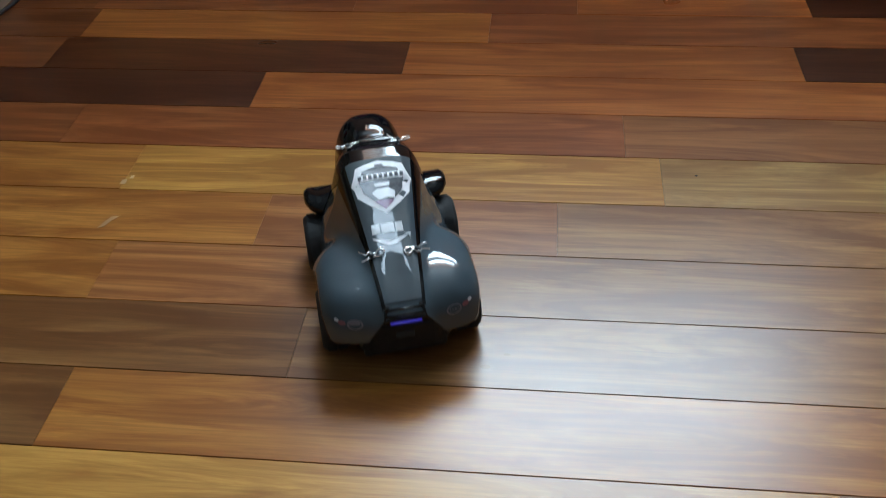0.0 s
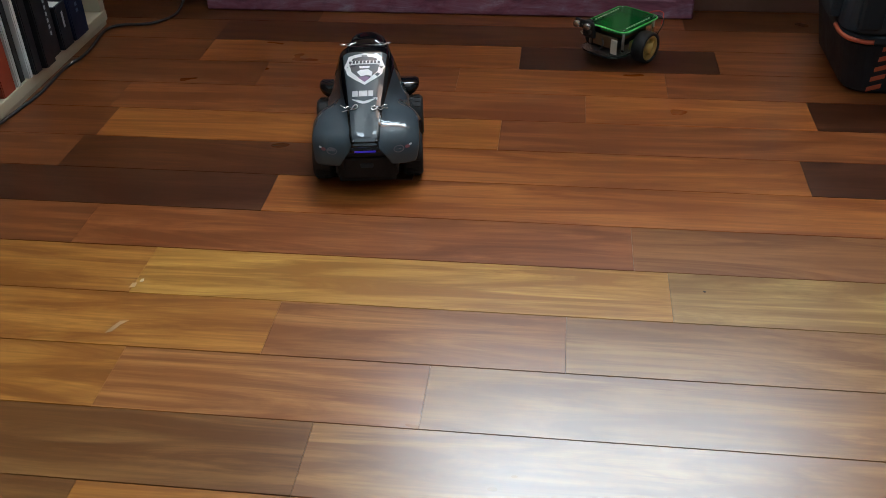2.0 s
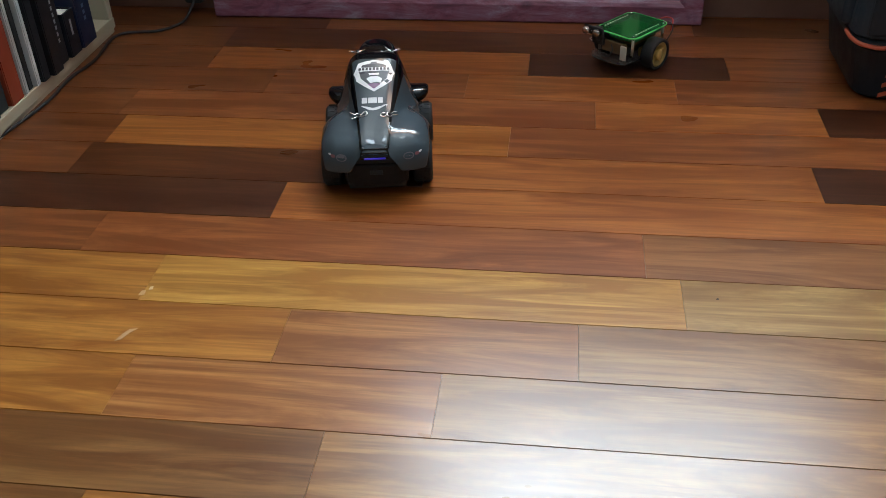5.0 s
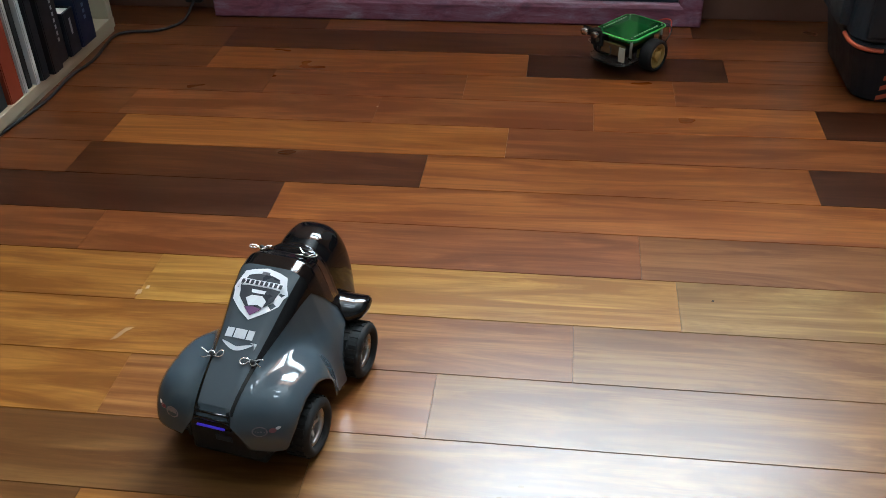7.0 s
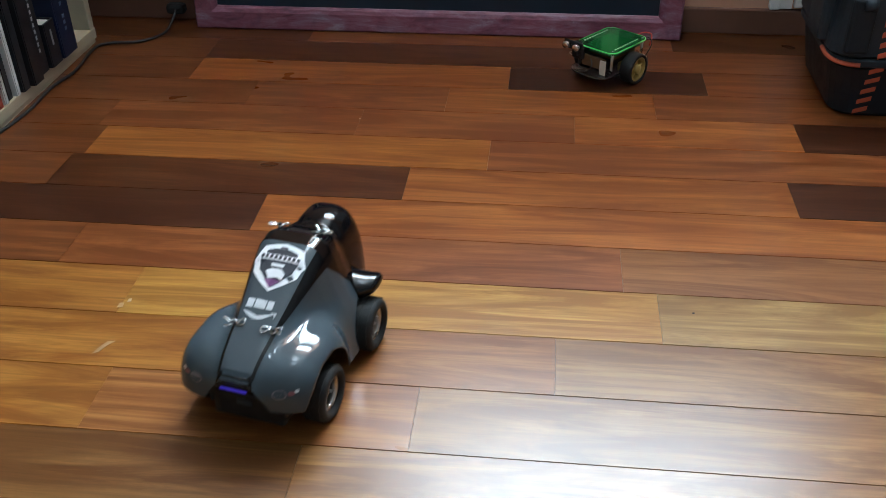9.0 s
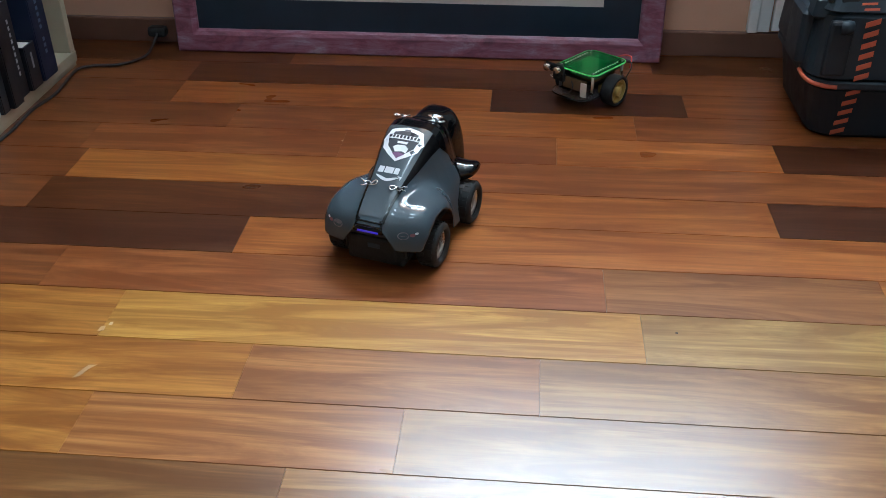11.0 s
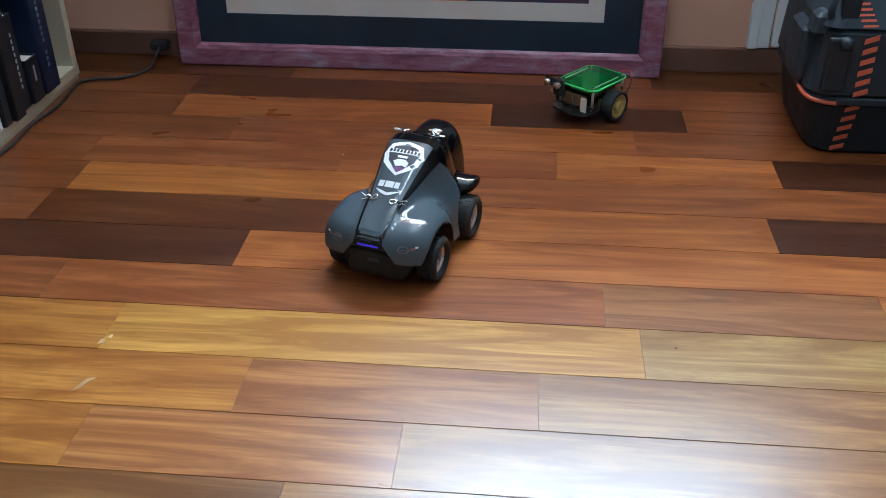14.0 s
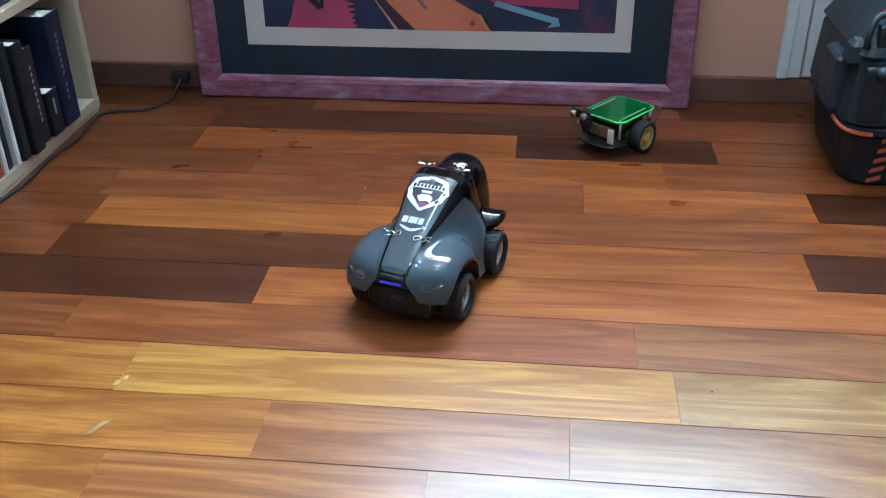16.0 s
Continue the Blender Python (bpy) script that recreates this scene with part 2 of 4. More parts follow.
def glide(points, n=8):
    """A smooth line through points (Catmull-Rom)."""
    p = [Vector(q) for q in points]
    p = [2 * p[0] - p[1]] + p + [2 * p[-1] - p[-2]]
    out = []
    for i in range(1, len(p) - 2):
        for k in range(n):
            t = k / n
            out.append(0.5 * (2 * p[i] + (p[i + 1] - p[i - 1]) * t + (2 * p[i - 1] - 5 * p[i] + 4 * p[i + 1] - p[i + 2]) * t * t
                              + (3 * p[i] - p[i - 1] - 3 * p[i + 1] + p[i + 2]) * t ** 3))
    return out + [p[-2]]


# ---- the room ----
X0, X1, Y0, Y1 = ROOM
T = 0.14


def room():
    sub = part("floor", box(X0 - T, X1 + T, Y0 - T, Y1 + T, -0.12, -0.008), GAP)
    tagged(sub, "varnished hardwood strip floor in mixed red-brown boards", "floor", kind="structure")
    part_ceiling = part("ceiling", box(X0 - T, X1 + T, Y0 - T, Y1 + T + 0.4, CEIL, CEIL + 0.12), CEILING)
    tagged(part_ceiling, "plain white painted ceiling", "ceiling", kind="structure")
    w = WINDOW
    bm = bmesh.new()
    for a in ((X0 - T, w[0], 0, CEIL), (w[1], X1 + T, 0, CEIL), (w[0], w[1], 0, w[2]), (w[0], w[1], w[3], CEIL)):
        box(a[0], a[1], Y1, Y1 + 0.42, a[2], a[3], bm=bm)
    tagged(part("wall_north", finish(bm), PLASTER), "salmon painted plaster wall behind the leaning picture", "wall", kind="structure")
    # walls out of view, kept dark grey so the room's fill stays low
    tagged(part("wall_south", box(X0 - T, X1 + T, Y0 - T, Y0, 0, CEIL), DARK_PLASTER), "unseen dark grey plaster wall that dims the bounce light", "wall", kind="structure")
    tagged(part("wall_west", box(X0 - T, X0, Y0, Y1, 0, CEIL), DARK_PLASTER), "dark grey plaster wall behind the bookcase that dims the bounce light", "wall", kind="structure")
    tagged(part("wall_east", box(X1, X1 + T, Y0, Y1, 0, CEIL), DARK_PLASTER), "unseen dark grey plaster wall that dims the bounce light", "wall", kind="structure")
    board = box(X0, X1, WALL_Y - 0.012, WALL_Y + 0.004, 0, 0.057, 0.003)
    tagged(part("baseboard", board, SKIRT), "dull brown wooden skirting board along the wall", "baseboard", kind="structure")
    # window over the picture
    win = thing("window_1", "white two-light window with bright daylight behind it", "window", kind="structure")
    y0, y1 = WALL_Y + 0.28, WALL_Y + 0.34
    bm = bmesh.new()
    for a in ((w[0], w[0] + 0.05, w[2], w[3]), (w[1] - 0.05, w[1], w[2], w[3]), (w[0] + 0.05, w[1] - 0.05, w[2], w[2] + 0.05),
              (w[0] + 0.05, w[1] - 0.05, w[3] - 0.05, w[3]), (w[0] + 0.05, w[1] - 0.05, zm - 0.10, zm + 0.10)):
        box(a[0], a[1], y0, y1, a[2], a[3], bm=bm)
    part("window_frame", finish(bm), WHITE, win)
    # white panelled surface on the wall, above the skirting
    panel = thing("white_wall_panel", "white painted panel with a raised edge strip, above the skirting", "panel", kind="structure")
    part("edge_strip", box(0.308, 0.330, WALL_Y - 0.020, WALL_Y, 0.060, 1.2, 0.003), WHITE, panel)
    part("panel_face", box(0.330, 0.357, WALL_Y - 0.012, WALL_Y, 0.060, 1.2, 0.002), WHITE, panel)
    part("panel_face", box(0.361, 0.95, WALL_Y - 0.014, WALL_Y, 0.064, 1.2, 0.002), WHITE, panel)
    return sub


FLOOR = room()


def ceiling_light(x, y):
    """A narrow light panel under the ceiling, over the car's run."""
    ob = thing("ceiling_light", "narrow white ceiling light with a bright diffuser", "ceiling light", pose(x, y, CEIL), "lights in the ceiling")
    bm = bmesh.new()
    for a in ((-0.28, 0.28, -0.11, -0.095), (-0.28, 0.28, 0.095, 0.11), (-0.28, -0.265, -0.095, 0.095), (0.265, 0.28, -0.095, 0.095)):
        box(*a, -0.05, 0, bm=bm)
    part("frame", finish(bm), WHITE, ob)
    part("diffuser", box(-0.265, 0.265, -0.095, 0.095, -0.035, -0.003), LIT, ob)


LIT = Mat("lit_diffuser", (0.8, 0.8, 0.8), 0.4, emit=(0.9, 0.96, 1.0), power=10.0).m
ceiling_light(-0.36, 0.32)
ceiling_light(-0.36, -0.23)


# ---- the picture ----
def picture():
    w, hgt, fw = 1.094, 0.80, 0.051
    lean = 2.4
    base = pose(-0.426, 1.048, 0.0, -lean, 0, 0.1)
    pic = thing("framed_picture", "large abstract print in rubbed red-violet frame leaning on the wall", "picture", base)
    # mitred moulding, one piece a side
    prof = [(0, 0.004), (0.004, 0.0), (fw - 0.012, 0.002), (fw - 0.004, 0.006), (fw, 0.011), (fw, 0.026), (0, 0.026)]

    def side(a, b, inward):
        bm = bmesh.new()
        rows = []
        for p, cut in ((a, 1), (b, -1)):
            along = (Vector(b) - Vector(a)).normalized()
            rows.append([bm.verts.new(Vector((p[0], 0, p[1])) + Vector((along.x, 0, along.y)) * cut * u + Vector((inward[0], 0, inward[1])) * u + Vector((0, d, 0))) for u, d in prof])
        n = len(prof)
        for i in range(n):
            bm.faces.new((rows[0][i], rows[0][(i + 1) % n], rows[1][(i + 1) % n], rows[1][i]))
        bm.faces.new(rows[0])
        bm.faces.new(rows[1][::-1])
        return finish(bm)

    h2 = w / 2
    c = [(-h2, 0), (h2, 0), (h2, hgt), (-h2, hgt)]
    for i, inward in enumerate(((0, 1), (-1, 0), (0, -1), (1, 0))):
        part("moulding", side(Vector(c[i]), Vector(c[(i + 1) % 4]), inward), FRAME, pic)

    def ring(o, i, y0, y1):
        """A flat board with a window cut in it."""
        bm = bmesh.new()
        loops = []
        for r, y in ((o, y0), (i, y0), (i, y1), (o, y1)):
            loops.append([bm.verts.new((x, y, z)) for x, z in ((r[0], r[2]), (r[1], r[2]), (r[1], r[3]), (r[0], r[3]))])
        for A, B in zip(loops, loops[1:] + loops[:1]):
            for k in range(4):
                bm.faces.new((A[k], A[(k + 1) % 4], B[(k + 1) % 4], B[k]))
        return finish(bm)

    o = (-h2 + fw - 0.002, h2 - fw + 0.002, fw - 0.002, hgt - fw + 0.002)
    a = (-h2 + 0.119, h2 - 0.132, 0.119, hgt - 0.119)
    b = (-h2 + 0.161, h2 - 0.168, 0.159, hgt - 0.159)
    part("outer_mat", ring(o, a, 0.016, 0.020), MAT_BLACK, pic, "black outer mat board, tinted blue for a reflection")
    part("inner_mat", ring(a, b, 0.0175, 0.021), MAT_CREAM, pic, "cream inner mat board")
    art = Mat("abstract_print", (0.1, 0.1, 0.2), 0.6)
    vec = art.coords((1, 1, 1))
    n = art.noise(vec, 5.0, 4, 0.6, 0.5)
    art.base(art.ramp(n, [(0.3, (0.015, 0.022, 0.05)), (0.5, (0.025, 0.03, 0.07)), (0.62, (0.10, 0.03, 0.07)), (0.75, (0.02, 0.025, 0.06))]))
    part("print", box(b[0], b[1], 0.019, 0.023, b[2], b[3]), art.m, pic, "abstract print in dark blue, pink and orange")

    def shape(pts, depth, color, name, label):
        m = worn("ink_" + name, color, 0.55, 14, 0.3)
        bm = prism([(x, z) for x, z in pts], 0, 0.0012, m=pose(0, 0.019 - depth, 0, 90, 0, 0))
        part(name, bm, m, pic, label)

    e = b[2]
    ragged = [(-0.19 + (0.016 if i % 2 else 0.0) + 0.004 * math.sin(3.7 * i) - 0.0012 * i, e + 0.006 * i) for i in range(22)]
    shape([(-0.335, e)] + ragged + [(-0.17, e + 0.30), (-0.30, e + 0.30), (-0.31, e + 0.08), (-0.322, e + 0.03)], 0.0006, (0.42, 0.060, 0.13), "pink_shape", "pink painted patch")
    shape([(-0.165 - 0.002 * i + (0.012 if i % 2 else 0), e + 0.012 * i) for i in range(8)] + [(-0.05, e + 0.13), (-0.07, e + 0.03), (-0.10, e)], 0.0005, (0.022, 0.030, 0.075), "navy_shape", "navy painted patch")
    shape([(0.075 + 0.006 * math.cos(0.52 * i), e + 0.017 + 0.007 * math.sin(0.52 * i)) for i in range(12)], 0.0016, (0.35, 0.03, 0.03), "red_dot", "small red painted dot")
    shape([(-0.030, e + 0.045), (-0.022, e + 0.048), (-0.045, e + 0.078), (-0.053, e + 0.076)], 0.0016, (0.16, 0.12, 0.12), "grey_stroke", "grey brush stroke on the orange wedge")
    shape([(0.106, e), (0.111, e), (0.092, e + 0.036), (0.087, e + 0.036)], 0.0016, (0.55, 0.34, 0.10), "yellow_stroke", "thin yellow brush stroke")
    shape([(-0.310, e + 0.085), (-0.262, e + 0.040), (-0.250, e + 0.046), (-0.252, e + 0.10), (-0.258, e + 0.10), (-0.258, e + 0.055), (-0.302, e + 0.092)], 0.0016, (0.012, 0.012, 0.02), "black_stroke", "black outline stroke")
    shape([(-0.06, e), (0.115, e), (0.09, e + 0.035), (0.0, e + 0.085), (-0.13, e + 0.12), (-0.12, e + 0.06)], 0.001, (0.55, 0.17, 0.09), "orange_shape", "orange painted wedge")
    shape([(0.12, e + 0.06), (0.30, e + 0.05), (0.29, e + 0.16), (0.02, e + 0.20), (0.02, e + 0.13)], 0.0006, (0.30, 0.04, 0.09), "crimson_shape", "crimson painted patch")
    shape([(-0.34, e + 0.085), (-0.24, e + 0.075), (-0.22, e + 0.13), (-0.30, e + 0.17), (-0.36, e + 0.14)], 0.0009, (0.10, 0.24, 0.34), "blue_shape", "dull blue painted patch")
    shape([(-0.03, e + 0.135), (0.12, e + 0.085), (0.125, e + 0.097), (-0.02, e + 0.15)], 0.0014, (0.32, 0.48, 0.50), "pale_stroke", "pale blue stroke")
    shape([(0.12, e + 0.055), (0.245, e + 0.020), (0.235, e + 0.010), (0.262, e + 0.014), (0.258, e + 0.030), (0.125, e + 0.066)], 0.0014, (0.20, 0.34, 0.44), "zigzag_stroke", "blue zigzag stroke")
    shape([(-0.085, e), (-0.05, e), (-0.135, e + 0.085), (-0.145, e + 0.075)], 0.0016, (0.05, 0.02, 0.03), "dark_stroke", "dark brush stroke")
    shape([(-0.095, e), (-0.087, e), (-0.147, e + 0.075), (-0.150, e + 0.085)], 0.0017, (0.55, 0.33, 0.28), "light_stroke", "light brush stroke")
    shape([(0.118, e), (0.124, e), (0.105, e + 0.035), (0.099, e + 0.035)], 0.0016, (0.03, 0.02, 0.04), "dark_stroke", "dark brush stroke")
    part("back_board", box(o[0], o[1], 0.024, 0.027, o[2], o[3]), CREAM, pic)
    return pic


picture()


# ---- the bookcase and its books ----
def bookcase():
    fx, depth = -1.170, 0.30
    y0, y1 = -0.55, 0.951
    bc = thing("bookcase", "cream laminate open bookcase standing on the floor", "bookcase")
    part("plinth", box(fx - depth, fx - 0.004, y0 + 0.02, y1 - 0.003, 0, 0.012), CREAM, bc)
    part("shelf", box(fx - depth + 0.01, fx, y0, y1, 0.010, 0.034, 0.002), CREAM, bc)
    part("side_panel", box(fx - depth, fx - 0.001, y1 - 0.022, y1 - 0.001, 0.034, 0.95, 0.002), CREAM, bc)
    part("side_panel", box(fx - depth, fx - 0.001, y0 + 0.001, y0 + 0.022, 0.034, 0.95, 0.002), CREAM, bc)
    part("shelf", box(fx - depth + 0.01, fx - 0.004, y0 + 0.022, y1 - 0.022, 0.285, 0.305, 0.002), CREAM, bc)
    part("shelf", box(fx - depth + 0.01, fx - 0.004, y0 + 0.022, y1 - 0.022, 0.60, 0.62, 0.002), CREAM, bc)
    part("top_board", box(fx - depth, fx - 0.001, y0, y1, 0.95, 0.972, 0.002), CREAM, bc)
    part("back_panel", box(fx - depth, fx - depth + 0.008, y0 + 0.022, y1 - 0.022, 0.034, 0.95), CREAM, bc)
    return fx


def book(y, wide, tall, deep, front, z, color, label, lean=0.0, bars=0, bar_color=(0.5, 0.52, 0.56)):
    """A closed book on its foot, with its spine to the room."""
    cover = worn("book_cover", color, 0.42, 30, 0.2, 0.05)
    ob = thing("book", label, "book", pose(front, y, z, lean, 0, 0), "books on the shelf")
    c = 0.0025
    bm = bmesh.new()
    box(-deep, 0, 0, c, 0, tall, bm=bm)
    box(-deep, 0, wide - c, wide, 0, tall, bm=bm)
    box(-c, 0.0015, c, wide - c, 0, tall, bm=bm)
    part("cover", finish(bm), cover, ob)
    part("pages", box(-deep + 0.004, -c, c, wide - c, 0.004, tall - 0.004), PAPER, ob)
    if bars:
        ink = worn("book_ink", bar_color, 0.4, 40, 0.1)
        for i in range(bars):
            if bars == 11 and i == 7:
                continue
            zz = tall * 0.82 - i * tall * 0.62 / bars
            part("lettering_bar", box(0.0015, 0.0020, wide * 0.42, wide * 0.56, zz - tall * 0.36 / bars, zz), ink, ob)
    return ob


FX = bookcase()
Z = 0.0345
book(0.772, 0.062, 0.228, 0.17, FX + 0.012, Z, (0.006, 0.012, 0.040), "thick dark blue hardback with a silver lettered spine", 0, 11, (0.13, 0.18, 0.26))
book(0.722, 0.045, 0.090, 0.13, FX + 0.010, Z, (0.010, 0.011, 0.016), "small black paperback on the bottom shelf", 0, 1, (0.35, 0.35, 0.36))
book(0.678, 0.040, 0.190, 0.15, FX + 0.004, Z, (0.008, 0.009, 0.012), "black paperback with small white lettering", 0, 9, (0.42, 0.43, 0.44))
book(0.636, 0.038, 0.215, 0.16, FX + 0.014, Z, (0.010, 0.010, 0.012), "black hardback on the bottom shelf", 0, 0)
book(0.606, 0.026, 0.225, 0.16, FX + 0.006, Z, (0.012, 0.013, 0.016), "dark paperback on the bottom shelf", 0, 0)
book(0.588, 0.013, 0.235, 0.17, FX + 0.002, Z, (0.60, 0.61, 0.60), "thin white booklet on the bottom shelf", 0, 0)
book(0.566, 0.018, 0.220, 0.16, FX - 0.006, Z, (0.016, 0.018, 0.018), "thin dark book on the bottom shelf", 0, 0)
book(0.549, 0.012, 0.230, 0.17, FX - 0.002, Z, (0.50, 0.50, 0.48), "thin pale grey booklet on the bottom shelf", 0, 0)
book(0.500, 0.044, 0.236, 0.17, FX - 0.004, Z, (0.26, 0.045, 0.02), "red-brown hardback on the bottom shelf", 0, 0)
book(0.462, 0.034, 0.120, 0.14, FX - 0.010, Z, (0.02, 0.03, 0.035), "small dark green book on the bottom shelf", 0, 0)
book(0.415, 0.042, 0.210, 0.16, FX - 0.004, Z, (0.05, 0.05, 0.055), "dark grey book on the bottom shelf", 0, 0)
book(0.37, 0.040, 0.225, 0.16, FX - 0.004, Z, (0.30, 0.28, 0.24), "beige book on the bottom shelf", 0, 0)
book(0.80, 0.05, 0.20, 0.15, FX - 0.01, 0.3055, (0.008, 0.010, 0.016), "black hardback on the upper shelf", 0, 0)
book(0.735, 0.06, 0.19, 0.15, FX - 0.02, 0.3055, (0.010, 0.012, 0.02), "dark hardback on the upper shelf", 0, 0)
book(0.68, 0.05, 0.21, 0.15, FX - 0.02, 0.3055, (0.05, 0.05, 0.06), "dark grey hardback on the upper shelf", 0, 0)


def cable():
    pts = [(-1.20, 0.30, 0.0035), (-1.172, 0.47, 0.0035), (-1.157, 0.585, 0.0035), (-1.160, 0.697, 0.0035), (-1.148, 0.782, 0.0035), (-1.158, 0.90, 0.0035),
           (-1.135, 0.935, 0.0035), (-1.071, 0.950, 0.0035), (-1.035, 1.005, 0.0035), (-1.03, 1.06, 0.02), (-1.028, 1.075, 0.032)]
    ob = thing("power_cable", "thin black power cable lying along the foot of the bookcase", "cable")
    part("lead", tube(glide(pts, 8), 0.0033, 8), CABLE, ob)
    part("plug", box(-1.052, -1.008, 1.072, 1.1, 0.020, 0.044, 0.008), RUBBER, ob, "black plug on the skirting")


cable()


# ---- the tool case ----
def tool_case():
    case = thing("tool_case", "rugged black plastic tool case with orange striped markings", "tool case")

    def slab(x0, x1, y0, y1, z0, z1, r, low=0.0, top=0.0, bevel=0.008):
        o = rounded(x1 - x0, y1 - y0, r)
        bm = bmesh.new()
        cx, cy = (x0 + x1) / 2, (y0 + y1) / 2
        levels = []
        for z, inset in ((z0, low + bevel), (z0 + bevel, low), (z1 - bevel, top), (z1, top + bevel)):
            sx, sy = 1 - 2 * inset / (x1 - x0), 1 - 2 * inset / (y1 - y0)
            levels.append([bm.verts.new((cx + x * sx, cy + y * sy, z)) for x, y in o])
        n = len(o)
        for A, B in zip(levels, levels[1:]):
            for i in range(n):
                bm.faces.new((A[i], A[(i + 1) % n], B[(i + 1) % n], B[i]))
        bm.faces.new(levels[0][::-1])
        bm.faces.new(levels[-1])
        return finish(bm)

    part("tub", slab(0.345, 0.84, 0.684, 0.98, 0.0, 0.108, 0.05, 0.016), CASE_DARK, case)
    part("seam", slab(0.336, 0.85, 0.676, 0.985, 0.106, 0.122, 0.05, bevel=0.003), CASE, case)
    part("lid", slab(0.334, 0.855, 0.677, 0.985, 0.120, 0.246, 0.045, 0, 0.006), CASE, case)
    part("lid_top", slab(0.340, 0.85, 0.682, 0.98, 0.244, 0.330, 0.03, 0, 0.040, 0.005), CASE, case)
    part("carry_ridge", slab(0.405, 0.80, 0.730, 0.94, 0.328, 0.352, 0.02, 0, 0.006, 0.004), CASE, case)
    part("corner_guard", slab(0.320, 0.356, 0.735, 0.83, 0.128, 0.232, 0.012), CASE, case)
    part("corner_guard", slab(0.326, 0.362, 0.70, 0.75, 0.225, 0.268, 0.010, 0, 0.004), CASE, case)
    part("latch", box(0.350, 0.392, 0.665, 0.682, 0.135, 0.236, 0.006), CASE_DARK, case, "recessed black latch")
    part("latch_pin", lathe([(0, -0.012), (0.011, -0.010), (0.013, 0), (0.011, 0.010), (0, 0.012)], 20, pose(0.378, 0.668, 0.226)), CASE, case)
    # solid dark block gives the shade of a hollow behind the handle
    part("recess_shade", box(0.366, 0.398, 0.690, 0.712, 0.258, 0.300, 0.004), CASE_DARK, case)
    part("handle_bar", tube(glide([(0.352, 0.70, 0.262), (0.350, 0.694, 0.285), (0.362, 0.704, 0.312), (0.392, 0.712, 0.318)], 5), 0.006, 8), CASE, case)
    bm = tube(glide([(0.3345, 0.748, 0.117), (0.3365, 0.718, 0.115), (0.346, 0.694, 0.113), (0.366, 0.680, 0.112), (0.386, 0.675, 0.112)], 5), 0.0042, 8)
    part("orange_clip", bm, ORANGE, case, "orange strip in the seam")

    def stripe(x, z, w, hh, y, tilt, k=0.35, name="orange_stripe"):
        o = [(-w / 2, -hh / 2 - k * w / 2), (w / 2, -hh / 2 + k * w / 2), (w / 2, hh / 2 + k * w / 2), (-w / 2, hh / 2 - k * w / 2)]
        part(name, prism(o, 0, 0.0015, m=pose(x, y, z, 90 + tilt, 0, 0)), ORANGE, case)

    for i in range(5):
        stripe(0.412 + i * 0.0018, 0.016 + i * 0.021, 0.024, 0.009, 0.6985 - 0.0036 * i, 7)
    for i in range(6):
        stripe(0.424, 0.133 + i * 0.0195, 0.024, 0.0095, 0.6765 + 0.0008 * i, -4)
    for i in range(9):
        stripe(0.418 - i * 0.0042, 0.253 + i * 0.0085, 0.026, 0.0040, 0.6855 + i * 0.00395, -25, 0.05)


tool_case()


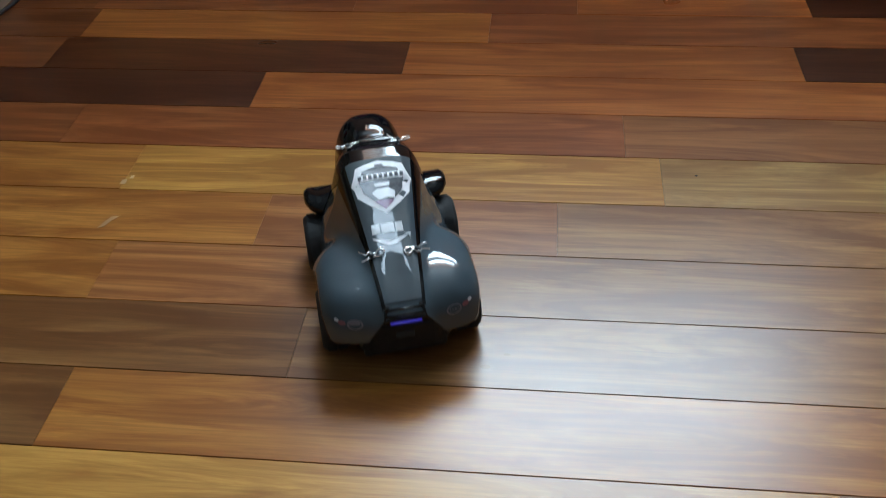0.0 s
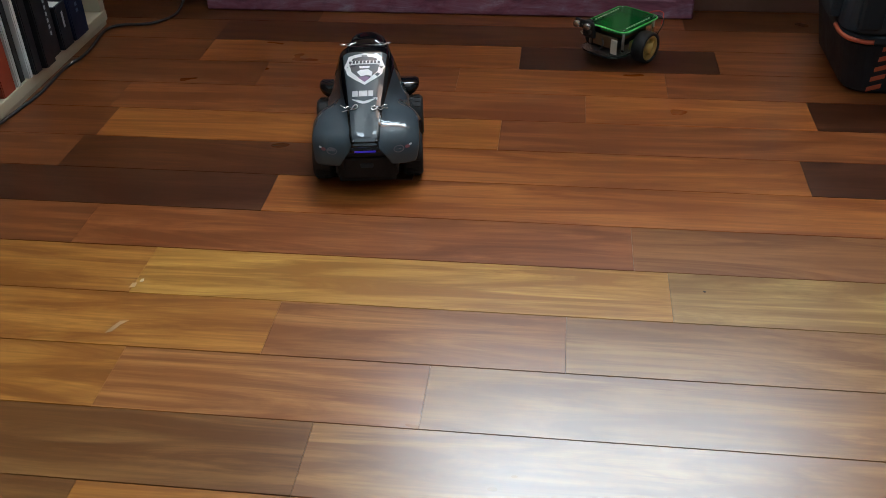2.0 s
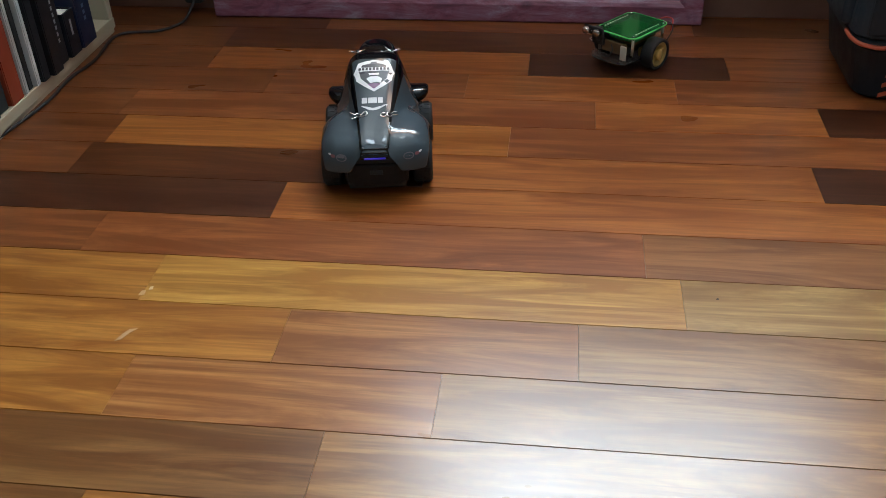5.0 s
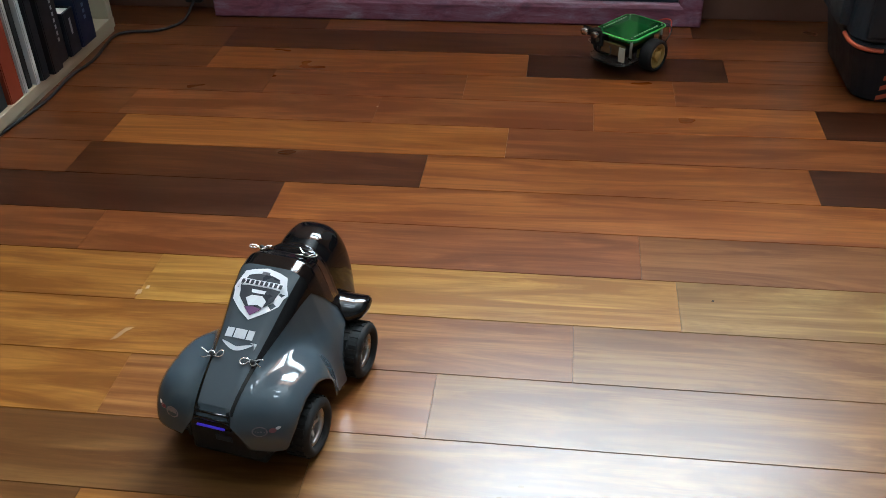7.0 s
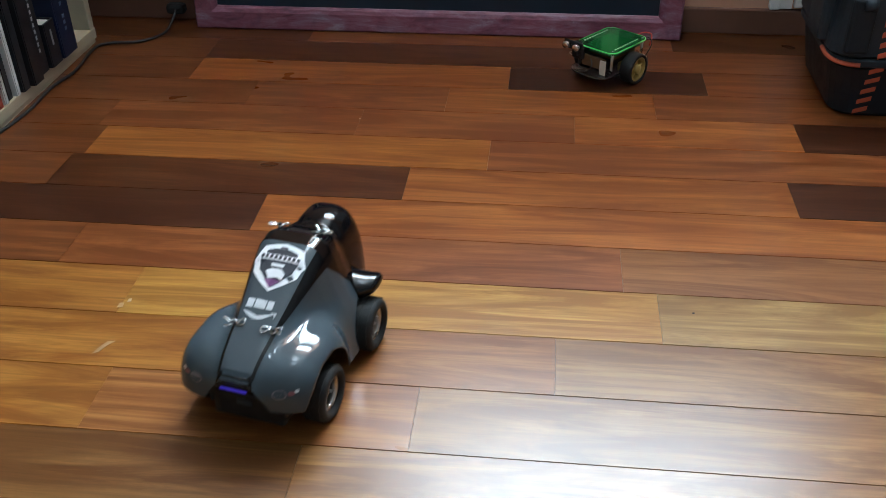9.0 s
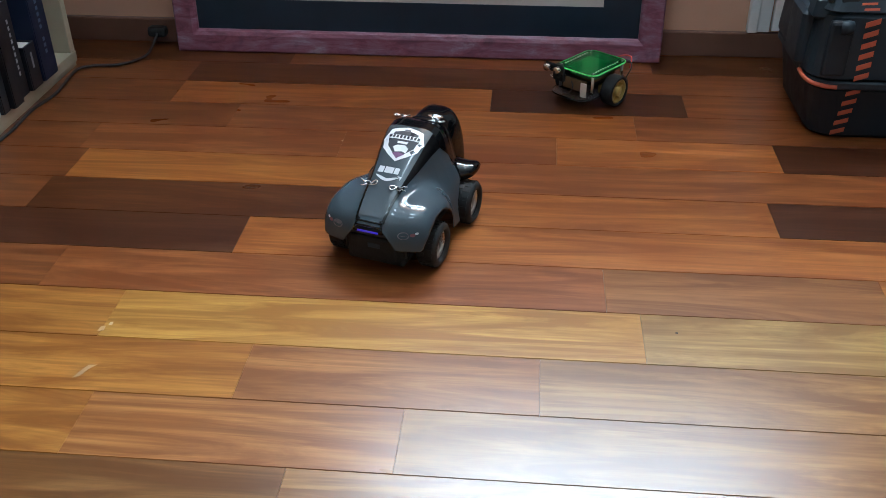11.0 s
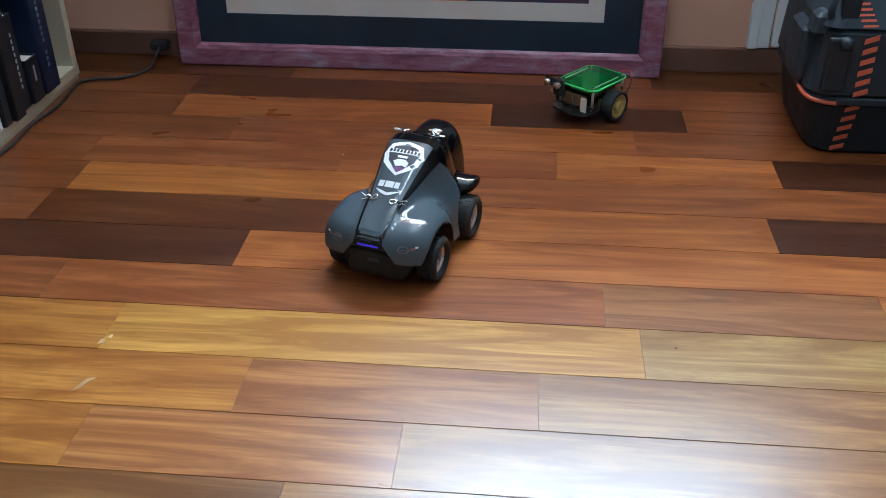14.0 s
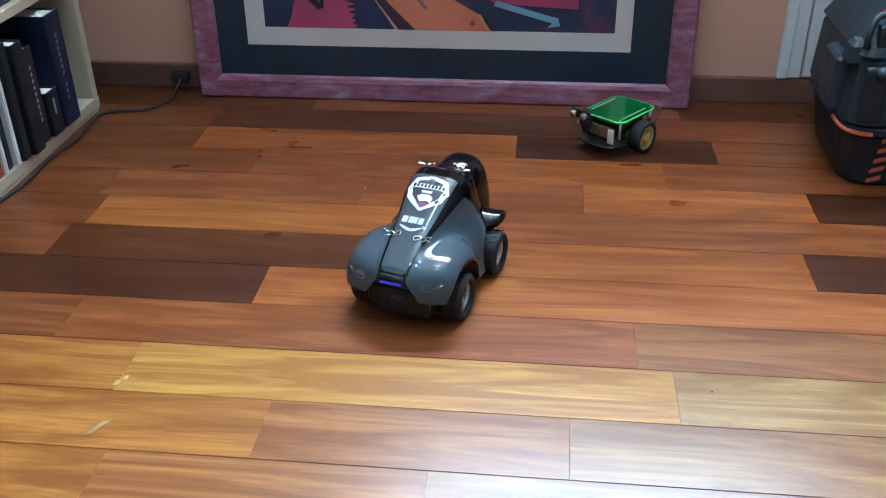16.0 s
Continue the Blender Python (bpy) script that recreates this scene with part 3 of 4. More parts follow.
# ---- the small green robot ----
def robot():
    bot = thing("robot_rover", "small two-wheeled robot with a green acrylic deck and yellow hubs", "robot", pose(-0.041, 0.857, 0, 0, 0, -38.5))
    # local x: across, local y: to its rear
    part("deck", prism(rounded(0.094, 0.118, 0.016), 0.082, 0.0855, 0.0006), [GREEN], bot, "translucent green acrylic deck")
    # thin tube round the deck carries the painted edge light
    edge = [(x, y, 0.0838) for x, y in rounded(0.0945, 0.1185, 0.016)]
    part("deck_edge", tube(edge + edge[:1], 0.0017, 6), EDGE_LIGHT, bot, "deck edge coloured bright green for the light it gathers")
    part("circuit_board", prism(rounded(0.078, 0.094, 0.004), 0.070, 0.0725), worn("green_circuit", (0.03, 0.17, 0.05), 0.4, 60, 0.5), bot, "green circuit board")
    pin = worn("pin_metal", (0.6, 0.75, 0.5), 0.3, 40, 0.1)
    for i in range(10):
        for x in (-0.0385, 0.036):
            part("pin", box(x, x + 0.0025, -0.04 + i * 0.008, -0.0365 + i * 0.008, 0.0856, 0.0872), pin, bot)
    for x, y in ((0.039, 0.05), (-0.039, 0.05), (0.039, -0.05), (-0.039, -0.05)):
        part("standoff", lathe([(0, 0.034), (0.003, 0.034), (0.003, 0.082), (0, 0.082)], 10, pose(x, y, 0, 0, -90, 0)), STEEL, bot)
        part("screw", lathe([(0, 0.0855), (0.0028, 0.0856), (0.002, 0.088), (0, 0.088)], 10, pose(x, y, 0, 0, -90, 0)), CHROME, bot)
    part("lower_plate", prism(rounded(0.096, 0.17, 0.03), 0.029, 0.0325, 0.0008), ACRYLIC, bot, "clear acrylic lower plate")
    part("battery_box", box(-0.036, 0.022, -0.045, 0.03, 0.033, 0.052, 0.003), BLACK, bot)
    part("controller", box(-0.03, 0.03, -0.03, 0.04, 0.055, 0.062, 0.001), BOARD, bot, "brown circuit board")
    part("front_board", box(-0.026, 0.030, -0.060, -0.055, 0.040, 0.066, 0.001), BOARD, bot, "brown sensor board")
    part("label_tape", box(0.020, 0.034, -0.0640, -0.0605, 0.030, 0.064, 0.001), TAPE, bot, "strip of white tape")
    for s, kind in ((1, "motor"), (-1, "motor")):
        part("motor", box(min(s * 0.026, s * 0.045), max(s * 0.026, s * 0.045), -0.012, 0.052, 0.022, 0.044, 0.003), YELLOW, bot, "yellow gear motor")
        tyre = [(0.0235, 0.049), (0.0300, 0.0495), (0.0310, 0.053), (0.0310, 0.072), (0.0300, 0.0755), (0.0255, 0.076), (0.0250, 0.073), (0.0235, 0.070), (0.0235, 0.049)]
        m = pose(-0.006, 0.002, 0.0312) if s > 0 else pose(0.006, 0.002, 0.0312, 0, 0, 180)
        wheel = part("wheel", lathe([(0.0, 0.050), (0.008, 0.050), (0.010, 0.074), (0.007, 0.076), (0.0, 0.076)], 24), YELLOW, bot, "yellow plastic hub", m)
        part("tyre", lathe(tyre, 40), RUBBER, wheel, "black rubber tyre")
        part("rim", lathe([(0.0195, 0.052), (0.0238, 0.052), (0.0248, 0.0735), (0.0205, 0.0745), (0.0195, 0.052)], 40), YELLOW, wheel)
        for k in range(5):
            part("spoke", box(0.060, 0.070, -0.0028, 0.0028, 0.008, 0.021, 0.001), YELLOW, wheel, at=pose(0, 0, 0, 72 * k, 0, 0))
    part("caster", lathe([(0, -0.008), (0.006, -0.006), (0.008, 0), (0.006, 0.006), (0, 0.008)], 16, pose(0, 0.068, 0.008)), CHROME, bot)
    part("caster_post", box(-0.006, 0.006, 0.062, 0.074, 0.014, 0.03, 0.002), BLACK, bot)
    # ranging sensor on a bracket
    part("sensor_board", box(-0.058, -0.012, -0.079, -0.0765, 0.078, 0.098, 0.001), BLACK, bot, "dark sensor board")
    part("bracket", box(-0.042, -0.026, -0.076, -0.058, 0.062, 0.094, 0.004), BLACK, bot)
    part("servo", box(-0.048, -0.020, -0.066, -0.04, 0.052, 0.080, 0.003), BLACK, bot)
    for x in (-0.047, -0.022):
        part("sensor_eye", lathe([(0, 0.0), (0.0075, 0.0), (0.0078, 0.011), (0.0070, 0.0125), (0.0, 0.0105)], 20, pose(x, -0.079, 0.089, 0, 0, -90)), CHROME, bot, "silver sensor eye")
    part("wire", tube(glide([(0.0, -0.066, 0.062), (0.012, -0.078, 0.056), (0.006, -0.084, 0.042), (-0.012, -0.076, 0.036)], 6), 0.0012, 6), CABLE, bot)
    part("wire", tube(glide([(-0.02, -0.06, 0.07), (-0.052, -0.066, 0.062), (-0.05, -0.05, 0.045)], 6), 0.0012, 6), TAPE, bot)
    red = worn("red_wire", (0.5, 0.04, 0.03), 0.5, 40, 0.1)
    part("wire", tube(glide([(0.01, 0.052, 0.072), (0.018, 0.078, 0.082), (0.035, 0.088, 0.080), (0.045, 0.07, 0.062)], 6), 0.0016, 6), red, bot, "red wire loop")
    part("wire", tube(glide([(0.02, 0.055, 0.07), (0.035, 0.075, 0.078), (0.048, 0.072, 0.066), (0.05, 0.05, 0.045)], 6), 0.0013, 6), CABLE, bot)

    # the body sits low between the wheels
    for ob in bot.children:
        if not ob.name.startswith("wheel"):
            ob.data.transform(Matrix.Diagonal((1, 1, 0.88, 1)))


robot()

# ---- the racing car ----
# local x: to its right, y: ahead, z: up; the origin lies on the floor under the rear axle
SPINE_Y = [-0.072, -0.060, -0.011, 0.030, 0.070, 0.0922, 0.112, 0.130, 0.150]
SPINE_H = [0.0855, 0.0955, 0.1225, 0.1430, 0.1640, 0.1725, 0.1745, 0.168, 0.154]
SPINE_W = [0.0185, 0.0190, 0.0238, 0.0285, 0.0335, 0.0357, 0.0362, 0.0345, 0.031]
AXIS_Z = 0.035
WHEEL_R = 0.0345
BASE = 0.1365  # between the axles


def shell_field(x, y, z):
    """Signed field of the car's vacuum-formed shell (inside below zero)."""
    ax = np.abs(x)
    hh, ww = np.interp(y, SPINE_Y, SPINE_H), np.interp(y, SPINE_Y, SPINE_W)
    half = ww * 1.13 + np.maximum(hh - z, 0) * 0.25
    spine = ((ax / half) ** 6 + (np.maximum(z - 0.01, 0) / (hh - 0.01)) ** 14) ** (1 / 7)
    spine = (spine - 1) * 0.03
    spine = np.maximum(spine, np.maximum(-0.0690 - y, y - 0.153))

    def block(cx, cy, cz, rx, ry, rz, p):
        k = (np.abs((x - cx) / rx) ** p + np.abs((y - cy) / ry) ** p + np.abs((z - cz) / rz) ** p) ** (1 / p)
        return (k - 1) * min(rx, ry, rz)

    parts = [spine]
    for s in (-1, 1):
        parts.append(block(s * 0.0420, 0.001, 0.036, 0.0525, 0.068, 0.074, 2.8))
        parts.append(block(s * 0.038, 0.096, 0.026, 0.034, 0.062, 0.066, 2.7))
    parts.append(block(0, -0.005, 0.030, 0.058, 0.0635, 0.066, 4.0))
    parts.append(block(0, 0.188, 0.045, 0.0440, 0.049, 0.1175, 2.9))
    parts.append(block(0, 0.190, 0.016, 0.048, 0.055, 0.040, 2.0))
    k = 210.0
    return -np.log(sum(np.exp(-k * p) for p in parts)) / k


def shell_rings(ys, thetas):
    """Radius of the shell round its long axis, at each y and angle."""
    rr = np.linspace(0.002, 0.17, 170)
    Y, TH, R = np.meshgrid(ys, thetas, rr, indexing="ij")
    F = shell_field(R * np.sin(TH), Y, AXIS_Z + R * np.cos(TH))
    inside = F < 0
    out = np.zeros(F.shape[:2])
    for i in range(F.shape[0]):
        for j in range(F.shape[1]):
            k = np.nonzero(inside[i, j])[0]
            if len(k):
                k = k[-1]
                if k + 1 < len(rr):
                    f0, f1 = F[i, j, k], F[i, j, k + 1]
                    out[i, j] = rr[k] + (rr[k + 1] - rr[k]) * (-f0) / (f1 - f0 + 1e-12)
                else:
                    out[i, j] = rr[k]
    return out


YS = np.concatenate([np.linspace(-0.0705, -0.048, 30)[:-1], np.linspace(-0.048, 0.190, 110), np.linspace(0.190, 0.246, 26)[1:]])
THS = np.radians(np.concatenate([np.linspace(-118, -62, 34)[:-1], np.linspace(-62, 62, 92), np.linspace(62, 118, 34)[1:]]))
RINGS = shell_rings(YS, THS)


def shell_point(y, x, lift=0.0):
    """The shell's upper skin at (x, y), lifted off it a little."""
    i = min(max(int(np.searchsorted(YS, y)) - 1, 0), len(YS) - 2)
    f = (y - YS[i]) / (YS[i + 1] - YS[i])
    r = RINGS[i] * (1 - f) + RINGS[i + 1] * f
    sel = np.abs(THS) < radians(80)
    xs = np.maximum.accumulate((r * np.sin(THS))[sel])
    th = float(np.interp(x, xs, THS[sel]))
    rad = float(np.interp(th, THS, r)) + lift
    return Vector((rad * math.sin(th), y, AXIS_Z + rad * math.cos(th)))


def patch(y0, y1, lo, hi, ny, nx, lift):
    """A thin skin on the shell between two lines x = lo(y) and x = hi(y)."""
    bm = bmesh.new()
    rows = []
    for i in range(ny + 1):
        y = y0 + (y1 - y0) * i / ny
        a, b = lo(y), hi(y)
        rows.append([bm.verts.new(shell_point(y, a + (b - a) * j / nx, lift)) for j in range(nx + 1)])
    for A, B in zip(rows, rows[1:]):
        for j in range(nx):
            bm.faces.new((A[j], A[j + 1], B[j + 1], B[j]))
    for f in bm.faces:
        f.smooth = True
        if f.normal.z < 0:
            f.normal_flip()
    bm.normal_update()
    return bm


def decal(outline, lift):
    """A flat sticker shape laid on the shell."""
    bm = bmesh.new()
    n = len(outline)
    cx, cy = sum(p[0] for p in outline) / n, sum(p[1] for p in outline) / n
    rings = []
    for s in (1.0, 0.66, 0.33):
        rings.append([bm.verts.new(shell_point(cy + (y - cy) * s, cx + (x - cx) * s, lift)) for x, y in outline])
    mid = bm.verts.new(shell_point(cy, cx, lift))
    for A, B in zip(rings, rings[1:]):
        for i in range(n):
            bm.faces.new((A[i], A[(i + 1) % n], B[(i + 1) % n], B[i]))
    for i in range(n):
        bm.faces.new((rings[-1][i], rings[-1][(i + 1) % n], mid))
    for f in bm.faces:
        f.smooth = True
    bm.normal_update()
    return finish(bm, True)


def racing_car():
    car = thing("toy_race_car", "grey and glossy black radio-controlled race car with a white shield sticker", "toy car")
    # shell
    bm = bmesh.new()
    verts = [[bm.verts.new((RINGS[i, j] * math.sin(THS[j]), YS[i], AXIS_Z + RINGS[i, j] * math.cos(THS[j]))) for j in range(len(THS))] for i in range(len(YS))]
    for i in range(len(YS) - 1):
        for j in range(len(THS) - 1):
            q = (verts[i][j], verts[i + 1][j], verts[i + 1][j + 1], verts[i][j + 1])
            if max(RINGS[i, j], RINGS[i + 1, j], RINGS[i, j + 1], RINGS[i + 1, j + 1]) < 0.004:
                continue
            c = (q[0].co + q[1].co + q[2].co + q[3].co) / 4
            rear = (c.y + 0.003) ** 2 + (c.z - 0.035) ** 2 < 0.0570 ** 2 and abs(c.x) > 0.050
            front = (c.y - BASE) ** 2 + (c.z - WHEEL_R) ** 2 < 0.043 ** 2 and abs(c.x) > 0.034
            notch = abs(c.x) < 0.027 + (0.073 - c.z) * 0.85 and c.z < 0.073 and c.y < -0.025
            low = c.z < (0.055 if c.y < -0.03 else 0.030 if c.y < 0.07 else 0.022)
            if not (rear or front or notch or low):
                bm.faces.new(q)
    bmesh.ops.remove_doubles(bm, verts=bm.verts[:], dist=0.0002)
    loose = [v for v in bm.verts if not v.link_faces]
    bmesh.ops.delete(bm, geom=loose, context="VERTS")
    for _ in range(9):   # even out the cut edges
        rim = [v for v in bm.verts if v.is_boundary]
        moved = {v: sum((e.other_vert(v).co for e in v.link_edges if e.is_boundary), Vector()) / 2 for v in rim if sum(e.is_boundary for e in v.link_edges) == 2}
        for v, co in moved.items():
            v.co = v.co.lerp(co, 0.6)
    finish(bm, True)
    shell = part("shell", bm, GREY, car, "glossy grey vacuum-formed shell")
    thick = shell.modifiers.new("thickness", "SOLIDIFY")
    thick.thickness, thick.offset = 0.0012, -1.0
    W = lambda y: float(np.interp(y, SPINE_Y, SPINE_W))
    band = lambda y: W(y) + 0.0036 + max(0.0, (y + 0.005)) * 0.075
    part("back_panel", patch(-0.0600, 0.0922, lambda y: -W(y), lambda y: W(y), 40, 12, 0.0012), PANEL, car, "tapering matt grey back panel")
    for s in (-1, 1):
        part("trim", patch(-0.0640, 0.0922, lambda y: min(s * W(y), s * band(y)), lambda y: max(s * W(y), s * band(y)), 40, 5, 0.0008), BLACKGLOSS, car, "glossy black side stripe")
    part("cowl", patch(0.0922, 0.140, lambda y: -band(y) - (y - 0.0922) * 0.25, lambda y: band(y) + (y - 0.0922) * 0.25, 20, 24, 0.0009), BLACKGLOSS, car, "glossy black cowl")
    # nose dome: every face of the shell ahead of the cowl, a hair larger
    bm = bmesh.new()
    sel = [i for i, y in enumerate(YS) if 0.131 <= y <= 0.228]
    cols = [j for j, t in enumerate(THS) if abs(t) < radians(84)]
    g = {(i, j): bm.verts.new(((RINGS[i, j] + 0.0011) * math.sin(THS[j]), YS[i], AXIS_Z + (RINGS[i, j] + 0.0011) * math.cos(THS[j]))) for i in sel for j in cols if RINGS[i, j] > 0.004}
    for i in sel[:-1]:
        for j in cols[:-1]:
            k = [(i, j), (i + 1, j), (i + 1, j + 1), (i, j + 1)]
            if all(q in g for q in k):
                bm.faces.new([g[q] for q in k])
    part("nose_dome", finish(bm, True), BLACKGLOSS, car, "glossy black domed nose")
    # tail plate: a black lip that rolls over the end of the panel, with ribs across it
    prof = [(-0.0590, 0.0972, 0.0196), (-0.0625, 0.0958, 0.0202), (-0.0660, 0.0925, 0.0210), (-0.0690, 0.0880, 0.0218), (-0.0712, 0.0835, 0.0225), (-0.0722, 0.0795, 0.0230),
            (-0.0680, 0.0770, 0.0230), (-0.0560, 0.0900, 0.0196)]
    bm = bmesh.new()
    rows = [[bm.verts.new((x * w, y, z)) for x in (-1, -0.92, -0.5, 0, 0.5, 0.92, 1)] for y, z, w in prof]
    for A, B in zip(rows, rows[1:] + rows[:1]):
        for j in range(6):
            bm.faces.new((A[j], A[j + 1], B[j + 1], B[j]))
    for j in (0, -1):
        bm.faces.new([r[j] for r in rows])
    part("tail_lip", finish(bm, True), BLACKGLOSS, car, "glossy black ribbed tail edge")
    for y, z, w in ((-0.0655, 0.0932, 0.0200), (-0.0690, 0.0882, 0.0208)):
        part("tail_rib", tube([(-w, y, z), (0, y - 0.0004, z + 0.0003), (w, y, z)], 0.0014, 10), BLACKGLOSS, car)
    part("tail_light", box(-0.0165, 0.0165, -0.0736, -0.0700, 0.0792, 0.0818, 0.0008), GLOW, car, "glowing blue tail light")
    # canards over the front wheels
    for s in (-1, 1):
        bm = bmesh.new()
        st = [(0.020, 0.146, 0.079, 0.034, 0.027), (0.038, 0.150, 0.078, 0.031, 0.024), (0.056, 0.155, 0.078, 0.026, 0.018), (0.070, 0.158, 0.080, 0.023, 0.014), (0.080, 0.160, 0.083, 0.019, 0.011), (0.0850, 0.161, 0.085, 0.012, 0.006), (0.0862, 0.161, 0.0855, 0.004, 0.002)]
        rows = [[bm.verts.new((s * x, y + ry * math.cos(2 * math.pi * k / 16), z + rz * math.sin(2 * math.pi * k / 16))) for k in range(16)] for x, y, z, ry, rz in st]
        for A, B in zip(rows, rows[1:]):
            for k in range(16):
                bm.faces.new((A[k], A[(k + 1) % 16], B[(k + 1) % 16], B[k]))
        bm.faces.new(rows[0])
        bm.faces.new(rows[-1])
        part("canard", finish(bm, True), BLACKGLOSS, car, "glossy black winglet")
    # chassis and bumper under the shell
    part("chassis", box(-0.046, 0.046, -0.050, 0.205, 0.014, 0.028, 0.004), BLACK, car)
    part("battery_tray", box(-0.044, 0.044, -0.050, 0.085, 0.028, 0.070, 0.006), BLACK, car)
    part("electronics_box", box(-0.030, 0.030, -0.020, 0.15, 0.070, 0.092, 0.004), BLACK, car)
    part("rear_bumper", prism([(-0.050, -0.044), (-0.036, -0.054), (0.036, -0.054), (0.050, -0.044), (0.050, -0.030), (-0.050, -0.030)], 0.020, 0.060, 0.005), RUBBER, car, "black rear bumper")
    part("bumper_slot", box(-0.010, 0.010, -0.0552, -0.0535, 0.042, 0.050, 0.001), CASE, car)
    for s in (-1, 1):
        part("wheel_well", box(min(s * 0.046, s * 0.050), max(s * 0.046, s * 0.050), -0.048, 0.052, 0.030, 0.088, 0.001), BLACK, car, "black inner wall of the wheel arch")
    part("axle", tube([(-0.065, 0, WHEEL_R), (0.065, 0, WHEEL_R)], 0.004), STEEL, car)
    part("axle", tube([(-0.065, BASE, WHEEL_R), (0.065, BASE, WHEEL_R)], 0.004), STEEL, car)
    # wheels
    wheels = []
    tyre_profile = [(0.0205, 0.000), (0.0305, 0.0005), (0.0335, 0.003), (WHEEL_R, 0.006), (WHEEL_R, 0.025), (0.0335, 0.0290), (0.0300, 0.0318), (0.0245, 0.0318), (0.0222, 0.026), (0.0205, 0.0)]
    for s, y, kind in ((1, 0, "rear"), (-1, 0, "rear"), (1, BASE, "front"), (-1, BASE, "front")):
        inner = 0.0565 if kind == "rear" else 0.0595
        m = pose(s * inner, y, WHEEL_R, 0, 0, 0 if s > 0 else 180)
        wheel = part("wheel", lathe([(0, 0.012), (0.0195, 0.013), (0.021, 0.0165), (0.0, 0.0165)], 32), BLACK, car, "dark wheel disc", m)
        part("tyre", lathe(tyre_profile, 48), RUBBER, wheel, "black rubber tyre")
        part("rim", lathe([(0.0195, 0.010), (0.0222, 0.010), (0.0226, 0.0255), (0.0210, 0.0262), (0.0195, 0.022), (0.0195, 0.010)], 40), STEEL, wheel, "bright metal rim")
        for k in range(6):
            part("spoke", box(0.0165, 0.0205, -0.0022, 0.0022, 0.004, 0.0205, 0.0008), STEEL, wheel, at=pose(0, 0, 0, 60 * k, 0, 0))
        part("hub_nut", lathe([(0, 0.016), (0.0045, 0.016), (0.004, 0.023), (0, 0.023)], 6, smooth=False), CHROME, wheel)
        bm = bmesh.new()
        for k in range(22):
            a = 360 * k / 22
            for off in (0.006, 0.0180):
                made = bmesh.ops.create_cube(bm, size=1.0)["verts"]
                bmesh.ops.transform(bm, matrix=pose(0, 0, 0, a + (0 if off < 0.01 else 8), 0, 0) @ pose(off + 0.004, 0, WHEEL_R + 0.0002) @ Matrix.Diagonal((0.0095, 0.0052, 0.0016, 1)), verts=made)
        part("tread", finish(bm), RUBBER, wheel)
        wheels.append(wheel)
    sticker = lambda outline, lift: decal([(x, 0.0298 + (y - 0.008) * 1.048) for x, y in outline], lift + 0.0006)
    # sticker: shield with dark bars for its writing
    shield = [(1.18 * x, y) for x, y in [(-0.0130, 0.0610), (0.0, 0.0640), (0.0130, 0.0610), (0.0215, 0.0580), (0.0245, 0.0480), (0.0275, 0.0420), (0.0250, 0.0360), (0.0235, 0.0280), (0.0130, 0.0170), (0.0, 0.0080),
              (-0.0130, 0.0170), (-0.0235, 0.0280), (-0.0250, 0.0360), (-0.0275, 0.0420), (-0.0245, 0.0480), (-0.0215, 0.0580)]]
    sh = part("shield_sticker", sticker(shield, 0.0013), STICKER, car, "white shield-shaped sticker")
    inner = [(x * 0.74, 0.0375 + (y - 0.0375) * 0.76) for x, y in shield]
    part("shield_field", sticker(inner, 0.0017), INK, sh, "dark field of the sticker")
    part("shield_band", sticker([(-0.0275, 0.0500), (0.0275, 0.0500), (0.0300, 0.0405), (-0.0300, 0.0405)], 0.0021), STICKER, sh)
    for i in range(9):
        x = -0.0224 + i * 0.0056
        part("lettering_bar", sticker([(x - 0.0017, 0.0476), (x + 0.0019, 0.0476), (x + 0.0017, 0.0430), (x - 0.0019, 0.0430)], 0.0024), INK, sh)
    part("shield_crest", sticker([(-0.0045, 0.0590), (0.0045, 0.0590), (0.0045, 0.0555), (-0.0045, 0.0555)], 0.0021), DECAL, sh)
    part("shield_scroll", sticker([(-0.0085, 0.0385), (0.0085, 0.0385), (0.0075, 0.0350), (-0.0075, 0.0350)], 0.0021), STICKER, sh)
    part("shield_emblem", sticker([(-0.0120, 0.0290), (-0.0060, 0.0325), (0.0060, 0.0330), (0.0125, 0.0285), (0.0110, 0.0215), (0.0040, 0.0235), (-0.0060, 0.0215)], 0.0021), STICKER, sh)
    part("shield_foot", sticker([(-0.0105, 0.0200), (0.0, 0.0215), (0.0105, 0.0200), (0.0, 0.0120)], 0.0020), PURPLE, sh, "purple foot of the sticker")
    # mark below it: three rounded blocks over an upward curve
    block = lambda x0, x1: [(x0, -0.0020), (x1, -0.0020), (x1, -0.0060), (x1, -0.0115), (x0, -0.0115), (x0, -0.0060)]
    mark = part("printed_mark", sticker(block(-0.0190, -0.0105), 0.0013), PRINT, car, "pale grey printed mark on the back panel")
    part("mark_block", sticker(block(-0.0090, 0.0045), 0.0013), PRINT, mark)
    part("mark_block", sticker(block(0.0060, 0.0135), 0.0013), PRINT, mark)
    up = [(-0.0195 + 0.0033 * i, -0.0150 - 0.0065 * math.sin(math.pi * min(1, i / 11))) for i in range(12)]
    part("mark_curve", sticker(up + [(x, y - 0.0012 - 0.0012 * math.sin(math.pi * i / 11)) for i, (x, y) in reversed(list(enumerate(up)))], 0.0013), PRINT, mark)
    part("mark_tip", sticker([(0.0125, -0.0138), (0.0205, -0.0132), (0.0195, -0.0200), (0.0180, -0.0155)], 0.0013), PRINT, mark)
